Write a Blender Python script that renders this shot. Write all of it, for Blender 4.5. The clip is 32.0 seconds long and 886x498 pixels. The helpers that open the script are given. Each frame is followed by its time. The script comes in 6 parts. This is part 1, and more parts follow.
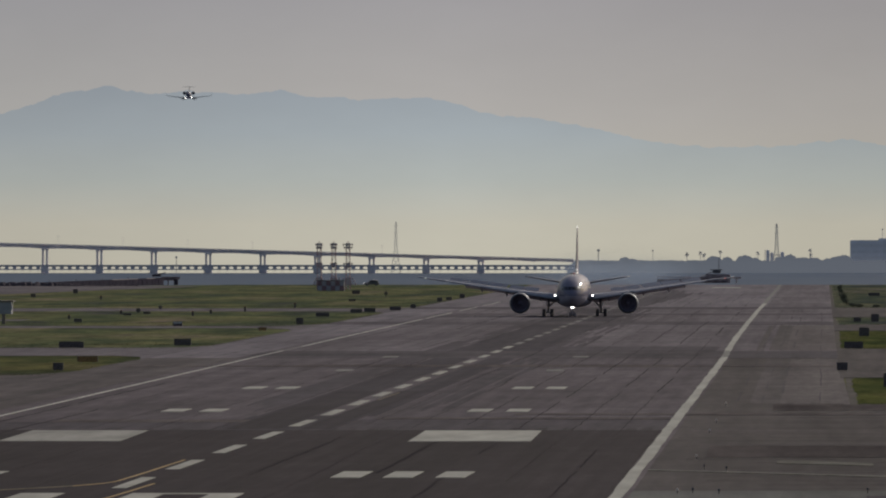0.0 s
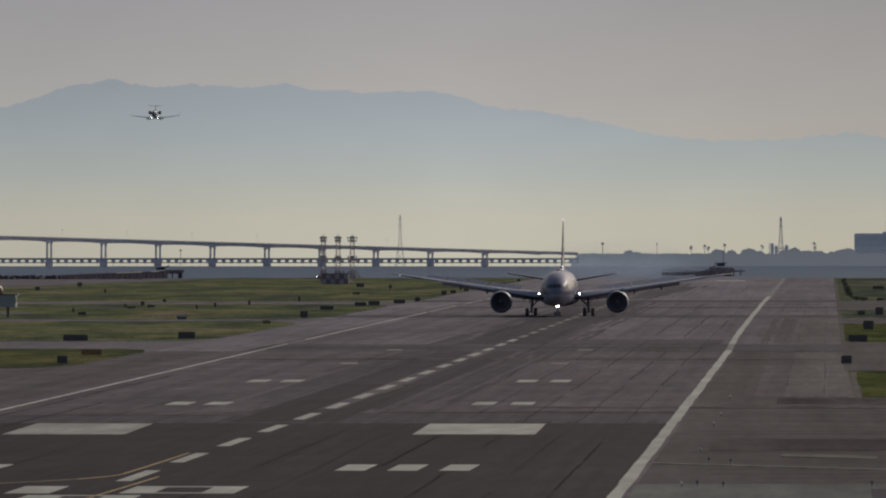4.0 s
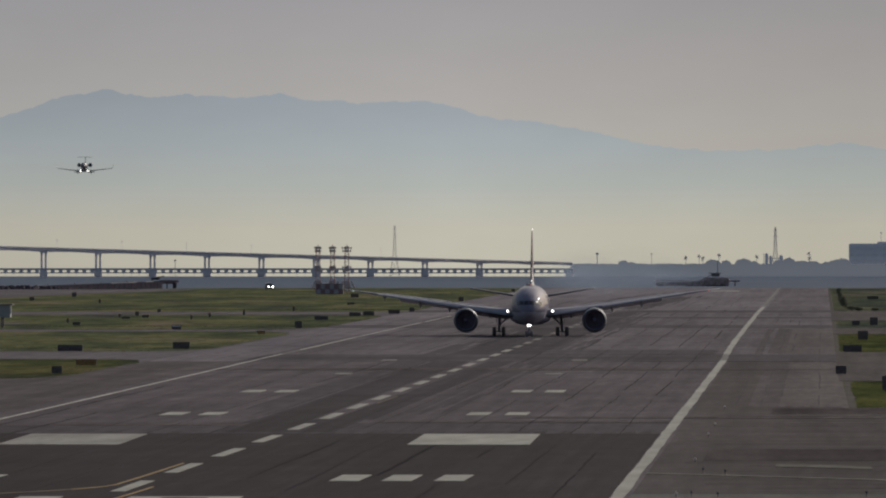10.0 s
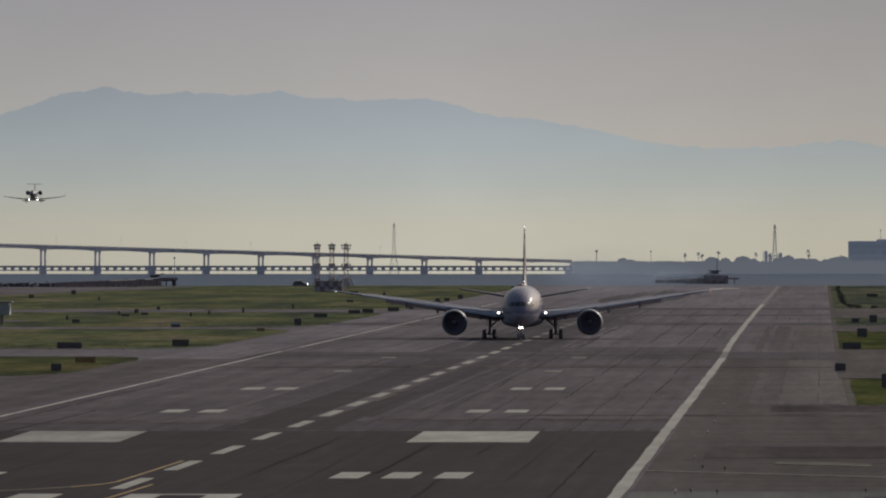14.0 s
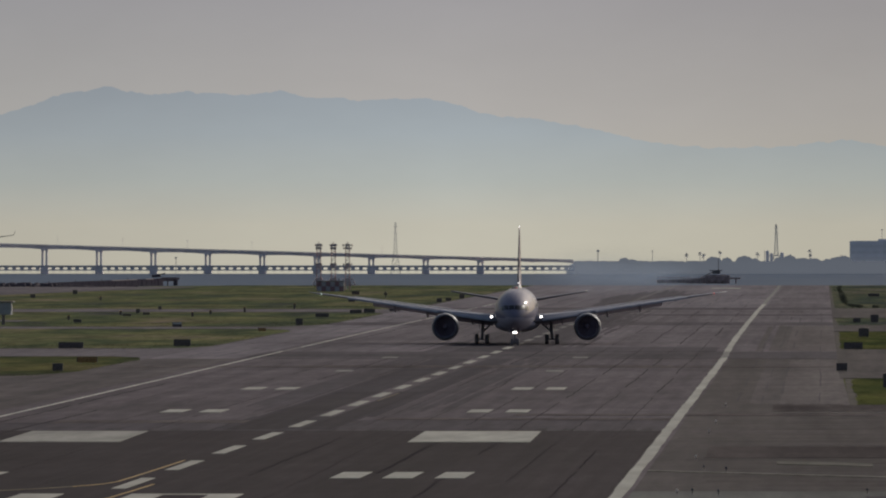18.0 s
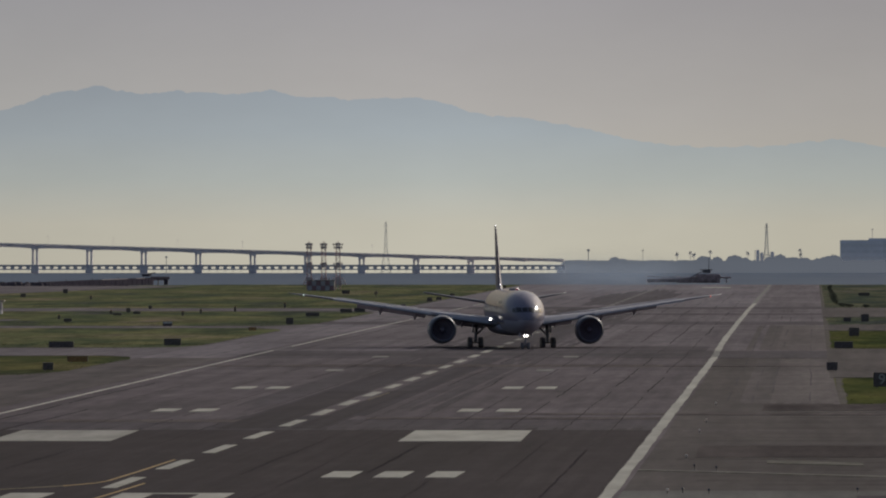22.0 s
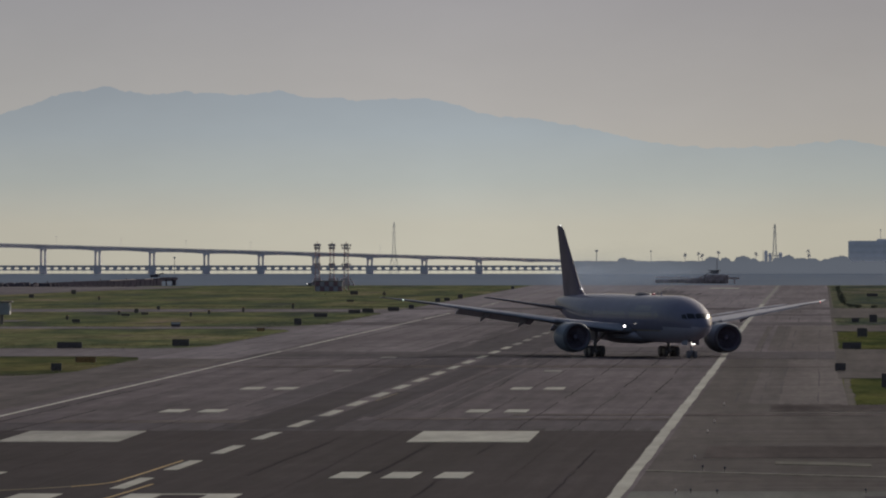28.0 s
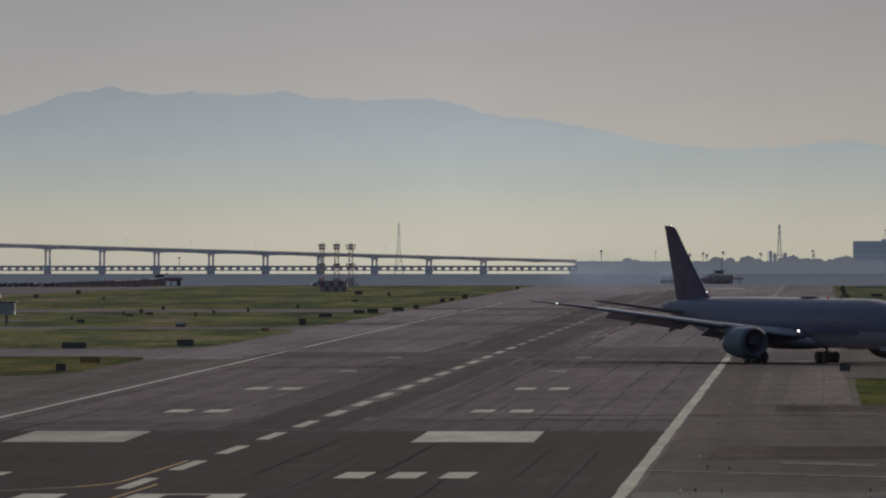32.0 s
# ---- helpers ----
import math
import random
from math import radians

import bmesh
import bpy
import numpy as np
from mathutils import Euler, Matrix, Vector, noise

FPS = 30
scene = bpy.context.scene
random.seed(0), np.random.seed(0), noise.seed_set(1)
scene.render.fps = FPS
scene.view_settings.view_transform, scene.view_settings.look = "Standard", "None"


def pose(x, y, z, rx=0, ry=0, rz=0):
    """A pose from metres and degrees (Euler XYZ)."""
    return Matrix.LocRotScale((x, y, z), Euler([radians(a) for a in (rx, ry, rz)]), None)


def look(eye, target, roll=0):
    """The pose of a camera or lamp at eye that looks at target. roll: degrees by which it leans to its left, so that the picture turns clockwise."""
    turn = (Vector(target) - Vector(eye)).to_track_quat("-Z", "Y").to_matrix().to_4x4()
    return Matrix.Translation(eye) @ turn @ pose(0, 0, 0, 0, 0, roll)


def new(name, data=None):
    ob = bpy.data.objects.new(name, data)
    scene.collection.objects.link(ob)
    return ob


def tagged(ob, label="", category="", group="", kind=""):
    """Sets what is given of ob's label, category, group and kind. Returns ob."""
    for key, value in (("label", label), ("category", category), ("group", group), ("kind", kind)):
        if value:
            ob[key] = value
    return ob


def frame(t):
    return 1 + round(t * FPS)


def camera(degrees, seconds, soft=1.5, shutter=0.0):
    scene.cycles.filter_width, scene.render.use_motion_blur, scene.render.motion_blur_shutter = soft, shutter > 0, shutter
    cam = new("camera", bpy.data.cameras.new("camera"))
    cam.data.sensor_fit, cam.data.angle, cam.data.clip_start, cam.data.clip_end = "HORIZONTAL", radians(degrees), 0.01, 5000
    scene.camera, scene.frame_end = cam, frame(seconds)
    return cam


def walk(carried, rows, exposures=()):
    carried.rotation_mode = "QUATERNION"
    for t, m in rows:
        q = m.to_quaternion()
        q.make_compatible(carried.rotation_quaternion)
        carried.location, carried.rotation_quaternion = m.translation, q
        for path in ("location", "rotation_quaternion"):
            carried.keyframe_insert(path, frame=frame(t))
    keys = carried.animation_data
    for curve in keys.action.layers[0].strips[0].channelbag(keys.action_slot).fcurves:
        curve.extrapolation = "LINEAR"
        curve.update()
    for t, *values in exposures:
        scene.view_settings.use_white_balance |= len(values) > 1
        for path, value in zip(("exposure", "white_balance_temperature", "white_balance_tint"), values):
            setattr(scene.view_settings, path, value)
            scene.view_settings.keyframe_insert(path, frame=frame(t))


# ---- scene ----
# ---- camera ----
EYE = (42.39, 0.0, 15.86)
LENS = 4.0135
cam = camera(LENS, 32.0, soft=2.1)
# seconds, tilt and turn in degrees: a long lens on a tripod, nudged by hand
TURNS = [
    (0, 89.9146, 1.7199), (0.5, 89.9106, 1.7192), (1, 89.9212, 1.7138), (1.5, 89.9146, 1.7146), (2, 89.9185, 1.7135),
    (2.5, 89.9028, 1.7267), (3, 89.9009, 1.7310), (3.5, 89.8825, 1.7416), (5.5, 89.8899, 1.7256), (6, 89.8793, 1.7502),
    (6.5, 89.8883, 1.7538), (7, 89.9130, 1.7260), (7.5, 89.9199, 1.7178), (8, 89.9260, 1.7153), (8.5, 89.9303, 1.7126),
    (9, 89.9303, 1.7115), (9.5, 89.9303, 1.7103), (10, 89.9299, 1.7143), (10.5, 89.9275, 1.7185), (11, 89.9242, 1.7328),
    (11.5, 89.9257, 1.7150), (12, 89.9228, 1.7150), (12.5, 89.9224, 1.7128), (13, 89.9224, 1.7107), (13.5, 89.9210, 1.7110),
    (14, 89.9185, 1.7114), (14.5, 89.9203, 1.7107)]
TURNS += [
    (16.5, 89.9206, 1.7067), (17, 89.9182, 1.7089), (17.5, 89.9182, 1.7110), (18, 89.9175, 1.7180), (18.5, 89.9139, 1.7213),
    (19, 89.9099, 1.7271), (19.5, 89.8914, 1.7381), (20, 89.9342, 1.6801), (20.5, 89.9228, 1.6762), (21, 89.9110, 1.6982),
    (21.5, 89.9150, 1.6829), (22, 89.9142, 1.6744), (22.5, 89.9146, 1.6740), (23, 89.9153, 1.6821), (23.5, 89.9153, 1.7246),
    (24, 89.9181, 1.6868), (24.5, 89.9149, 1.7014), (25, 89.9181, 1.7142), (25.5, 89.9182, 1.7193), (27.5, 89.9153, 1.7221),
    (28, 89.9173, 1.7115), (28.5, 89.9153, 1.7110), (29, 89.9146, 1.7121), (29.5, 89.9221, 1.6990), (30, 89.9224, 1.7120),
    (30.5, 89.9028, 1.7296), (31, 89.8953, 1.7306), (31.5, 89.9032, 1.7303), (32, 89.9182, 1.7328)]
walk(cam, [(t, pose(*EYE, tilt, 0, turn)) for t, tilt, turn in TURNS])

# ---- sky and sun ----
SUN_HEIGHT, SUN_BEARING = radians(25), radians(28)  # bearing clockwise from +y
world = bpy.data.worlds.new("world")
scene.world = world
world.use_nodes = True
wn = world.node_tree
sky = wn.nodes.new("ShaderNodeTexSky")
sky.sky_type = "NISHITA"
sky.sun_disc = False
sky.sun_elevation, sky.sun_rotation = SUN_HEIGHT, SUN_BEARING
sky.air_density, sky.dust_density = 1.0, 3.0
wn.links.new(sky.outputs["Color"], wn.nodes["Background"].inputs["Color"])
wn.nodes["Background"].inputs["Strength"].default_value = 0.064
sun = new("sun", bpy.data.lights.new("sun", "SUN"))
sun.data.energy, sun.data.angle, sun.data.color = 2.3, radians(0.6), (1.0, 0.95, 0.88)
reach = Vector((math.sin(SUN_BEARING) * math.cos(SUN_HEIGHT), math.cos(SUN_BEARING) * math.cos(SUN_HEIGHT), math.sin(SUN_HEIGHT)))
sun.matrix_world = look(reach * 900, (0, 0, 0))


# ---- materials ----
def nodes_of(name):
    m = bpy.data.materials.new(name)
    m.use_nodes = True
    nt = m.node_tree
    return m, nt, nt.nodes["Principled BSDF"]


def set_in(node, **values):
    for key, v in values.items():
        node.inputs[key.replace("_", " ")].default_value = v


def noise_tex(nt, scale, stretch=(1, 1, 1), detail=4.0, coord="Object", turn=0.0):
    tc = nt.nodes.new("ShaderNodeTexCoord")
    mp = nt.nodes.new("ShaderNodeMapping")
    mp.inputs["Scale"].default_value = stretch
    mp.inputs["Rotation"].default_value = (0, 0, turn)
    n = nt.nodes.new("ShaderNodeTexNoise")
    set_in(n, Scale=scale, Detail=detail, Roughness=0.6)
    nt.links.new(tc.outputs[coord], mp.inputs["Vector"])
    nt.links.new(mp.outputs["Vector"], n.inputs["Vector"])
    return n.outputs["Fac"]


def ramp(nt, fac, stops):
    r = nt.nodes.new("ShaderNodeValToRGB")
    e = r.color_ramp.elements
    while len(e) < len(stops):
        e.new(0.5)
    for el, (p, c) in zip(e, stops):
        el.position, el.color = p, (*c, 1)
    nt.links.new(fac, r.inputs["Fac"])
    return r.outputs["Color"]


def mixed(nt, a, b, fac=0.5, mode="MULTIPLY"):
    m = nt.nodes.new("ShaderNodeMix")
    m.data_type, m.blend_type = "RGBA", mode
    m.inputs["Factor"].default_value = fac
    for sock, v in ((m.inputs["A"], a), (m.inputs["B"], b)):
        if isinstance(v, tuple):
            sock.default_value = (*v, 1)
        else:
            nt.links.new(v, sock)
    return m.outputs["Result"]


def bumped(nt, bs, fac, strength, dist):
    b = nt.nodes.new("ShaderNodeBump")
    set_in(b, Strength=strength, Distance=dist)
    nt.links.new(fac, b.inputs["Height"])
    nt.links.new(b.outputs["Normal"], bs.inputs["Normal"])


def shade(c, k):
    return tuple(min(1.0, v * k) for v in c)


def surface(name, color, rough=0.6, metal=0.0, vary=0.25, scale=1.5, stretch=(1, 1, 1), fine=8.0, bump=0.0, spec=0.5, coat=0.0, coat_rough=0.05):
    """A procedural surface: coarse stains times fine grain, with slight relief."""
    m, nt, bs = nodes_of(name)
    coarse = ramp(nt, noise_tex(nt, scale, stretch), [(0.3, shade(color, 1 - vary)), (0.7, shade(color, 1 + vary))])
    grain_f = noise_tex(nt, scale * fine, stretch)
    grain = ramp(nt, grain_f, [(0.25, (1 - vary * 0.6,) * 3), (0.75, (1.0, 1.0, 1.0))])
    nt.links.new(mixed(nt, coarse, grain, 1.0), bs.inputs["Base Color"])
    set_in(bs, Roughness=rough, Metallic=metal)
    bs.inputs["Specular IOR Level"].default_value = spec
    bs.inputs["Coat Weight"].default_value = coat
    bs.inputs["Coat Roughness"].default_value = coat_rough
    if bump:
        bumped(nt, bs, grain_f, 0.4, bump)
    return m


def pavement(name, dark, light, cell=0.02, streak=1.0, spec=0.02):
    """Worn paving: long streaks along the traffic, broad patches, and sealed seams."""
    m, nt, bs = nodes_of(name)
    broad = ramp(nt, noise_tex(nt, 1.0, (0.05, 0.004, 1), 5), [(0.3, dark), (0.72, light)])
    lanes = ramp(nt, noise_tex(nt, 1.0, (0.45 * streak, 0.003, 1), 3), [(0.3, (0.74, 0.73, 0.74)), (0.7, (1.09, 1.085, 1.07))])
    across = ramp(nt, noise_tex(nt, 1.0, (0.012, 0.035, 1), 4), [(0.35, (0.85, 0.845, 0.85)), (0.65, (1.06, 1.06, 1.05))])
    blotch = ramp(nt, noise_tex(nt, 1.0, (0.8, 0.045, 1), 6), [(0.32, (0.82, 0.815, 0.825)), (0.68, (1.14, 1.14, 1.125))])
    scars = ramp(nt, noise_tex(nt, 1.0, (0.14, 0.22, 1), 2, turn=0.02), [(0.26, (0.76, 0.76, 0.76)), (0.38, (1.0, 1.0, 1.0)), (0.6, (1.0, 1.0, 1.0)), (0.75, (1.18, 1.17, 1.15))])
    grit = ramp(nt, noise_tex(nt, 6.0, (1, 0.15, 1), 6), [(0.2, (0.78, 0.78, 0.78)), (0.8, (1.14, 1.14, 1.14))])
    c = mixed(nt, mixed(nt, mixed(nt, broad, lanes, 1.0), mixed(nt, across, grit, 1.0), 1.0), mixed(nt, blotch, scars, 1.0), 1.0)
    nt.links.new(c, bs.inputs["Base Color"])
    set_in(bs, Roughness=0.9)
    bs.inputs["Specular IOR Level"].default_value = spec
    return m


def glow(name, color, strength):
    m, nt, bs = nodes_of(name)
    set_in(bs, Base_Color=(*color, 1), Roughness=0.3)
    bs.inputs["Emission Color"].default_value = (*color, 1)
    bs.inputs["Emission Strength"].default_value = strength
    return m


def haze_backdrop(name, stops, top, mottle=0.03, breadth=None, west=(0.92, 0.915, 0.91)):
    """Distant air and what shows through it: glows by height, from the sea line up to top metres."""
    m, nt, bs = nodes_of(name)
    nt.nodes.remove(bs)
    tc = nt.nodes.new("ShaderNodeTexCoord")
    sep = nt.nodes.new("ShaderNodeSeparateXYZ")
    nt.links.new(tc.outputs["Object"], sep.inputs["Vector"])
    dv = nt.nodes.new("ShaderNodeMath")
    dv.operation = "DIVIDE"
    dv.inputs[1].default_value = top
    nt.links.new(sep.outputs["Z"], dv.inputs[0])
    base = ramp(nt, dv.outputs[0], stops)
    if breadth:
        # brightest mid-way, dimmer to both sides: lens vignetting put into the glow colour
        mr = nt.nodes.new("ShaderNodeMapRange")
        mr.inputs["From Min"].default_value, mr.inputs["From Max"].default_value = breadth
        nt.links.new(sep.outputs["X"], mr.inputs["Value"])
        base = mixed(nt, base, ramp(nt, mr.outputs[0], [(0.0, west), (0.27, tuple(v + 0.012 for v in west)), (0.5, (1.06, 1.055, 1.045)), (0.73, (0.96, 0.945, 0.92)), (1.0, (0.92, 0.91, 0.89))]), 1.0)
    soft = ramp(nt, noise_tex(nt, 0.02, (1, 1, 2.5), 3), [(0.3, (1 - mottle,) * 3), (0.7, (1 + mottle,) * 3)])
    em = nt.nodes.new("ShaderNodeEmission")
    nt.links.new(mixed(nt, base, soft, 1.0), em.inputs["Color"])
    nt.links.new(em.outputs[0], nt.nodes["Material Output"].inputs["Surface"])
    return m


def lin(r, g, b):
    return tuple(((v / 255 + 0.055) / 1.055) ** 2.4 if v > 10 else v / 3295 for v in (r, g, b))


SKY = haze_backdrop("sky_haze", [(0.0, lin(188, 183, 167)), (0.12, lin(187, 181, 166)), (0.3, lin(179, 175, 166)),
                                 (0.55, lin(170, 167, 164)), (1.0, lin(154, 152, 155))], 110, 0.015, (-456, 244), (0.945, 0.955, 0.95))
# hills and shore are unlit: daylight and distance haze sit in these glow colours
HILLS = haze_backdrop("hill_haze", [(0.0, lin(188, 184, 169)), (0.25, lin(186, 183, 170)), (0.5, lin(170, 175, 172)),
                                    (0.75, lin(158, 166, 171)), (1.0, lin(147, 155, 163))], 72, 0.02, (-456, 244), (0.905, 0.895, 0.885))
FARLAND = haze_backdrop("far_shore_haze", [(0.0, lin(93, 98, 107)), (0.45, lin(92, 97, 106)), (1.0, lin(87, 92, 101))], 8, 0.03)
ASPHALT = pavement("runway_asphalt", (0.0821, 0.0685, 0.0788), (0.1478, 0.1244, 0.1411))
RUBBER = pavement("rubber_stained_asphalt", (0.0235, 0.0178, 0.0225), (0.0414, 0.0312, 0.0395), streak=1.6)
MIDRUBBER = pavement("lightly_rubbered_asphalt", (0.0400, 0.0345, 0.0395), (0.0680, 0.0585, 0.0665), streak=1.4)
SHOULDER = pavement("shoulder_asphalt", (0.0668, 0.0568, 0.0581), (0.1028, 0.0893, 0.0895), streak=0.6)
SHOULDERWORN = pavement("worn_shoulder_asphalt", (0.0798, 0.0682, 0.0719), (0.1227, 0.1072, 0.1106), streak=0.6)
SHOULDERPALE = pavement("pale_shoulder_asphalt", (0.0947, 0.0801, 0.0832), (0.1456, 0.1260, 0.1279), streak=0.6)
BANDDARK = pavement("patched_shoulder_asphalt", (0.0565, 0.0482, 0.0492), (0.0870, 0.0755, 0.0757), streak=0.5)
DARKPATCH = pavement("resurfaced_asphalt", (0.055, 0.047, 0.0565), (0.081, 0.0695, 0.083), streak=0.5)
PATCHDARK = pavement("dark_asphalt_repair", (0.108, 0.094, 0.090), (0.142, 0.124, 0.119), streak=0.3, spec=0.0)
CONCRETE = pavement("pale_concrete_paving", (0.0905, 0.0936, 0.0893), (0.1447, 0.1470, 0.1411), streak=0.4)
PALELANE = pavement("pale_worn_asphalt", (0.118, 0.103, 0.118), (0.165, 0.145, 0.163), streak=0.7)
# paler in two steps down the runway: distance haze put into the asphalt colour
MIDASPHALT = pavement("haze_paled_asphalt", (0.1034, 0.0888, 0.1020), (0.1832, 0.1585, 0.1780))
FARASPHALT = pavement("far_haze_paled_asphalt", (0.1357, 0.1194, 0.1367), (0.2190, 0.1934, 0.2175), streak=0.8)
TRACK = pavement("rubber_track", (0.0424, 0.0361, 0.0462), (0.0700, 0.0601, 0.0746), streak=1.6)
TRACKCORE = pavement("blackened_wheel_track", (0.031, 0.0255, 0.0325), (0.052, 0.0435, 0.053), streak=1.6)
CROSSBAND = pavement("older_patched_asphalt", (0.070, 0.060, 0.071), (0.100, 0.086, 0.102), streak=0.5)
CROSSDARK = pavement("dark_patched_asphalt", (0.056, 0.048, 0.057), (0.080, 0.069, 0.082), streak=0.5)
JOINT = pavement("sealed_joint", (0.136, 0.118, 0.115), (0.178, 0.156, 0.150), streak=0.3, spec=0.0)
SIDERUBBER = pavement("side_rubber_asphalt", (0.062, 0.053, 0.064), (0.098, 0.084, 0.099), streak=1.4)
FARRUBBER = pavement("far_rubber_asphalt", (0.068, 0.059, 0.071), (0.100, 0.087, 0.104), streak=1.6)
ROADPALE = pavement("pale_road_asphalt", (0.1139, 0.0990, 0.1118), (0.1595, 0.1398, 0.1550), streak=0.3)
FADEDSEAM = pavement("faded_seam", (0.0597, 0.0512, 0.0595), (0.0884, 0.0762, 0.0869), streak=0.5)
SEALANT = surface("crack_sealant", (0.042, 0.037, 0.041), 1.0, vary=0.3, scale=0.5, spec=0.0)
PAINT = surface("white_runway_paint", (0.285, 0.276, 0.24), 0.8, vary=0.2, scale=0.35, stretch=(1, 0.12, 1), fine=5, spec=0.15)
WORNPAINT = surface("worn_white_paint", (0.15, 0.143, 0.136), 0.85, vary=0.35, scale=0.5, stretch=(1, 0.12, 1), spec=0.12)
THINPAINT = surface("thin_white_paint", (0.27, 0.262, 0.235), 0.8, vary=0.3, scale=0.35, stretch=(1, 0.12, 1), fine=5, spec=0.12)
FADEDYELLOW = surface("faded_yellow_paint", (0.13, 0.10, 0.06), 0.85, vary=0.3, scale=0.5, stretch=(1, 0.1, 1), spec=0.1)
EDGEPAINT = surface("edge_line_paint", (0.41, 0.40, 0.36), 0.8, vary=0.25, scale=0.35, stretch=(1, 0.12, 1), fine=5, spec=0.12)
FADEPAINT = surface("faded_white_paint_line", (0.15, 0.143, 0.122), 0.85, vary=0.4, scale=0.5, stretch=(1, 0.3, 1), spec=0.05)
BLOCKPAINT = surface("greyed_runway_paint", (0.232, 0.222, 0.198), 0.8, vary=0.28, scale=0.35, stretch=(1, 0.12, 1), fine=5, spec=0.12)
GHOSTPAINT = surface("nearly_worn_off_paint", (0.098, 0.094, 0.078), 0.85, vary=0.4, scale=0.5, stretch=(1, 0.3, 1), spec=0.04)
YELLOW = surface("yellow_taxi_paint", (0.28, 0.175, 0.055), 0.8, vary=0.2, scale=0.5, stretch=(1, 0.1, 1), spec=0.15)


def grass_surface(name="airfield_grass", lush=(1.0, 1.0, 1.0), spec=0.03):
    m, nt, bs = nodes_of(name)
    a = ramp(nt, noise_tex(nt, 1.0, (0.05, 0.006, 1), 6), [(0.3, (0.036, 0.042, 0.017)), (0.44, (0.042, 0.060, 0.014)), (0.58, (0.070, 0.082, 0.018)), (0.7, (0.084, 0.082, 0.027))])
    clumps = ramp(nt, noise_tex(nt, 1.0, (0.13, 0.018, 1), 4), [(0.3, (0.60, 0.60, 0.70)), (0.5, (0.95, 0.95, 0.95)), (0.7, (1.32, 1.28, 1.15))])
    b = ramp(nt, noise_tex(nt, 1.0, (0.7, 0.05, 1), 5), [(0.25, (0.62, 0.64, 0.6)), (0.75, (1.15, 1.12, 1.05))])
    nt.links.new(mixed(nt, mixed(nt, mixed(nt, a, b, 1.0), clumps, 1.0), lush, 1.0), bs.inputs["Base Color"])
    set_in(bs, Roughness=1.0)
    bs.inputs["Specular IOR Level"].default_value = spec
    return m


GRASS = grass_surface(lush=(2.42, 2.0, 5.2), spec=0.0)
LUSHGRASS = grass_surface("lush_dark_grass", (1.55, 1.36, 2.6), 0.0)
# lush grass greyed for the two far islands: haze put into the tint
HAZELUSH = grass_surface("hazed_lush_grass", (1.9, 1.62, 5.2), 0.0)
OLIVEGRASS = grass_surface("dry_olive_grass", (1.95, 1.56, 3.6), 0.0)


def blade_surface(name, dark, light, stretch):
    """Thin blades that let some light through."""
    m, nt, bs = nodes_of(name)
    c = ramp(nt, noise_tex(nt, 1.0, stretch, 4), [(0.3, dark), (0.7, light)])
    nt.links.new(c, bs.inputs["Base Color"])
    set_in(bs, Roughness=0.9)
    bs.inputs["Specular IOR Level"].default_value = 0.05
    tr = nt.nodes.new("ShaderNodeBsdfTranslucent")
    nt.links.new(c, tr.inputs["Color"])
    mx = nt.nodes.new("ShaderNodeMixShader")
    mx.inputs["Fac"].default_value = 0.5
    nt.links.new(bs.outputs[0], mx.inputs[1])
    nt.links.new(tr.outputs[0], mx.inputs[2])
    nt.links.new(mx.outputs[0], nt.nodes["Material Output"].inputs["Surface"])
    return m


BLADE = blade_surface("grass_blade", (0.030, 0.035, 0.013), (0.056, 0.060, 0.024), (0.3, 0.03, 1))
# far paler than leaves: distance haze put into the base colour
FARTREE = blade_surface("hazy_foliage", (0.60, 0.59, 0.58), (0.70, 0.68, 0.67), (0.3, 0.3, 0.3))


def water_surface():
    m, nt, bs = nodes_of("bay_water")
    c = ramp(nt, noise_tex(nt, 1.0, (0.01, 0.004, 1), 4), [(0.3, (0.062, 0.090, 0.140)), (0.7, (0.073, 0.105, 0.160))])
    nt.links.new(c, bs.inputs["Base Color"])
    set_in(bs, Roughness=0.7)
    bs.inputs["Specular IOR Level"].default_value = 0.03
    bumped(nt, bs, noise_tex(nt, 0.8, (1, 0.3, 1)), 0.4, 0.1)
    return m


WATER = water_surface()
# paler than concrete: the haze over the bay put into the base
BRIDGE = surface("haze_paled_concrete", (0.90, 0.80, 0.81), 0.85, vary=0.12, scale=0.3, spec=0.1)
STEEL = surface("dull_galvanised_steel", (0.46, 0.46, 0.49), 0.7, metal=0.0, vary=0.2, scale=1.2)
DARKSTEEL = surface("dark_painted_steel", (0.16, 0.135, 0.14), 0.6, vary=0.25, scale=1.5)
REDWHITE_R = surface("faded_red_paint", (0.58, 0.33, 0.33), 0.7, vary=0.2, scale=1.0)
REDWHITE_W = surface("faded_white_paint", (0.66, 0.62, 0.62), 0.7, vary=0.15, scale=1.0)
RUST = surface("rusty_timber", (0.44, 0.31, 0.295), 0.9, vary=0.4, scale=0.8, spec=0.1)
DARKTIMBER = surface("dark_wet_timber", (0.105, 0.083, 0.098), 0.9, vary=0.4, scale=0.8, spec=0.1)
# post colour lifted to stand for haze along the far shore
FARPOLE = surface("haze_paled_post", (0.55, 0.53, 0.53), 0.85, vary=0.1, scale=0.6, spec=0.1)
PALEWOOD = surface("bleached_timber", (0.40, 0.345, 0.33), 0.9, vary=0.3, scale=1.0, spec=0.1)
SIGNBLACK = surface("black_sign_panel", (0.14, 0.116, 0.114), 0.8, vary=0.3, scale=3.0, spec=0.2)
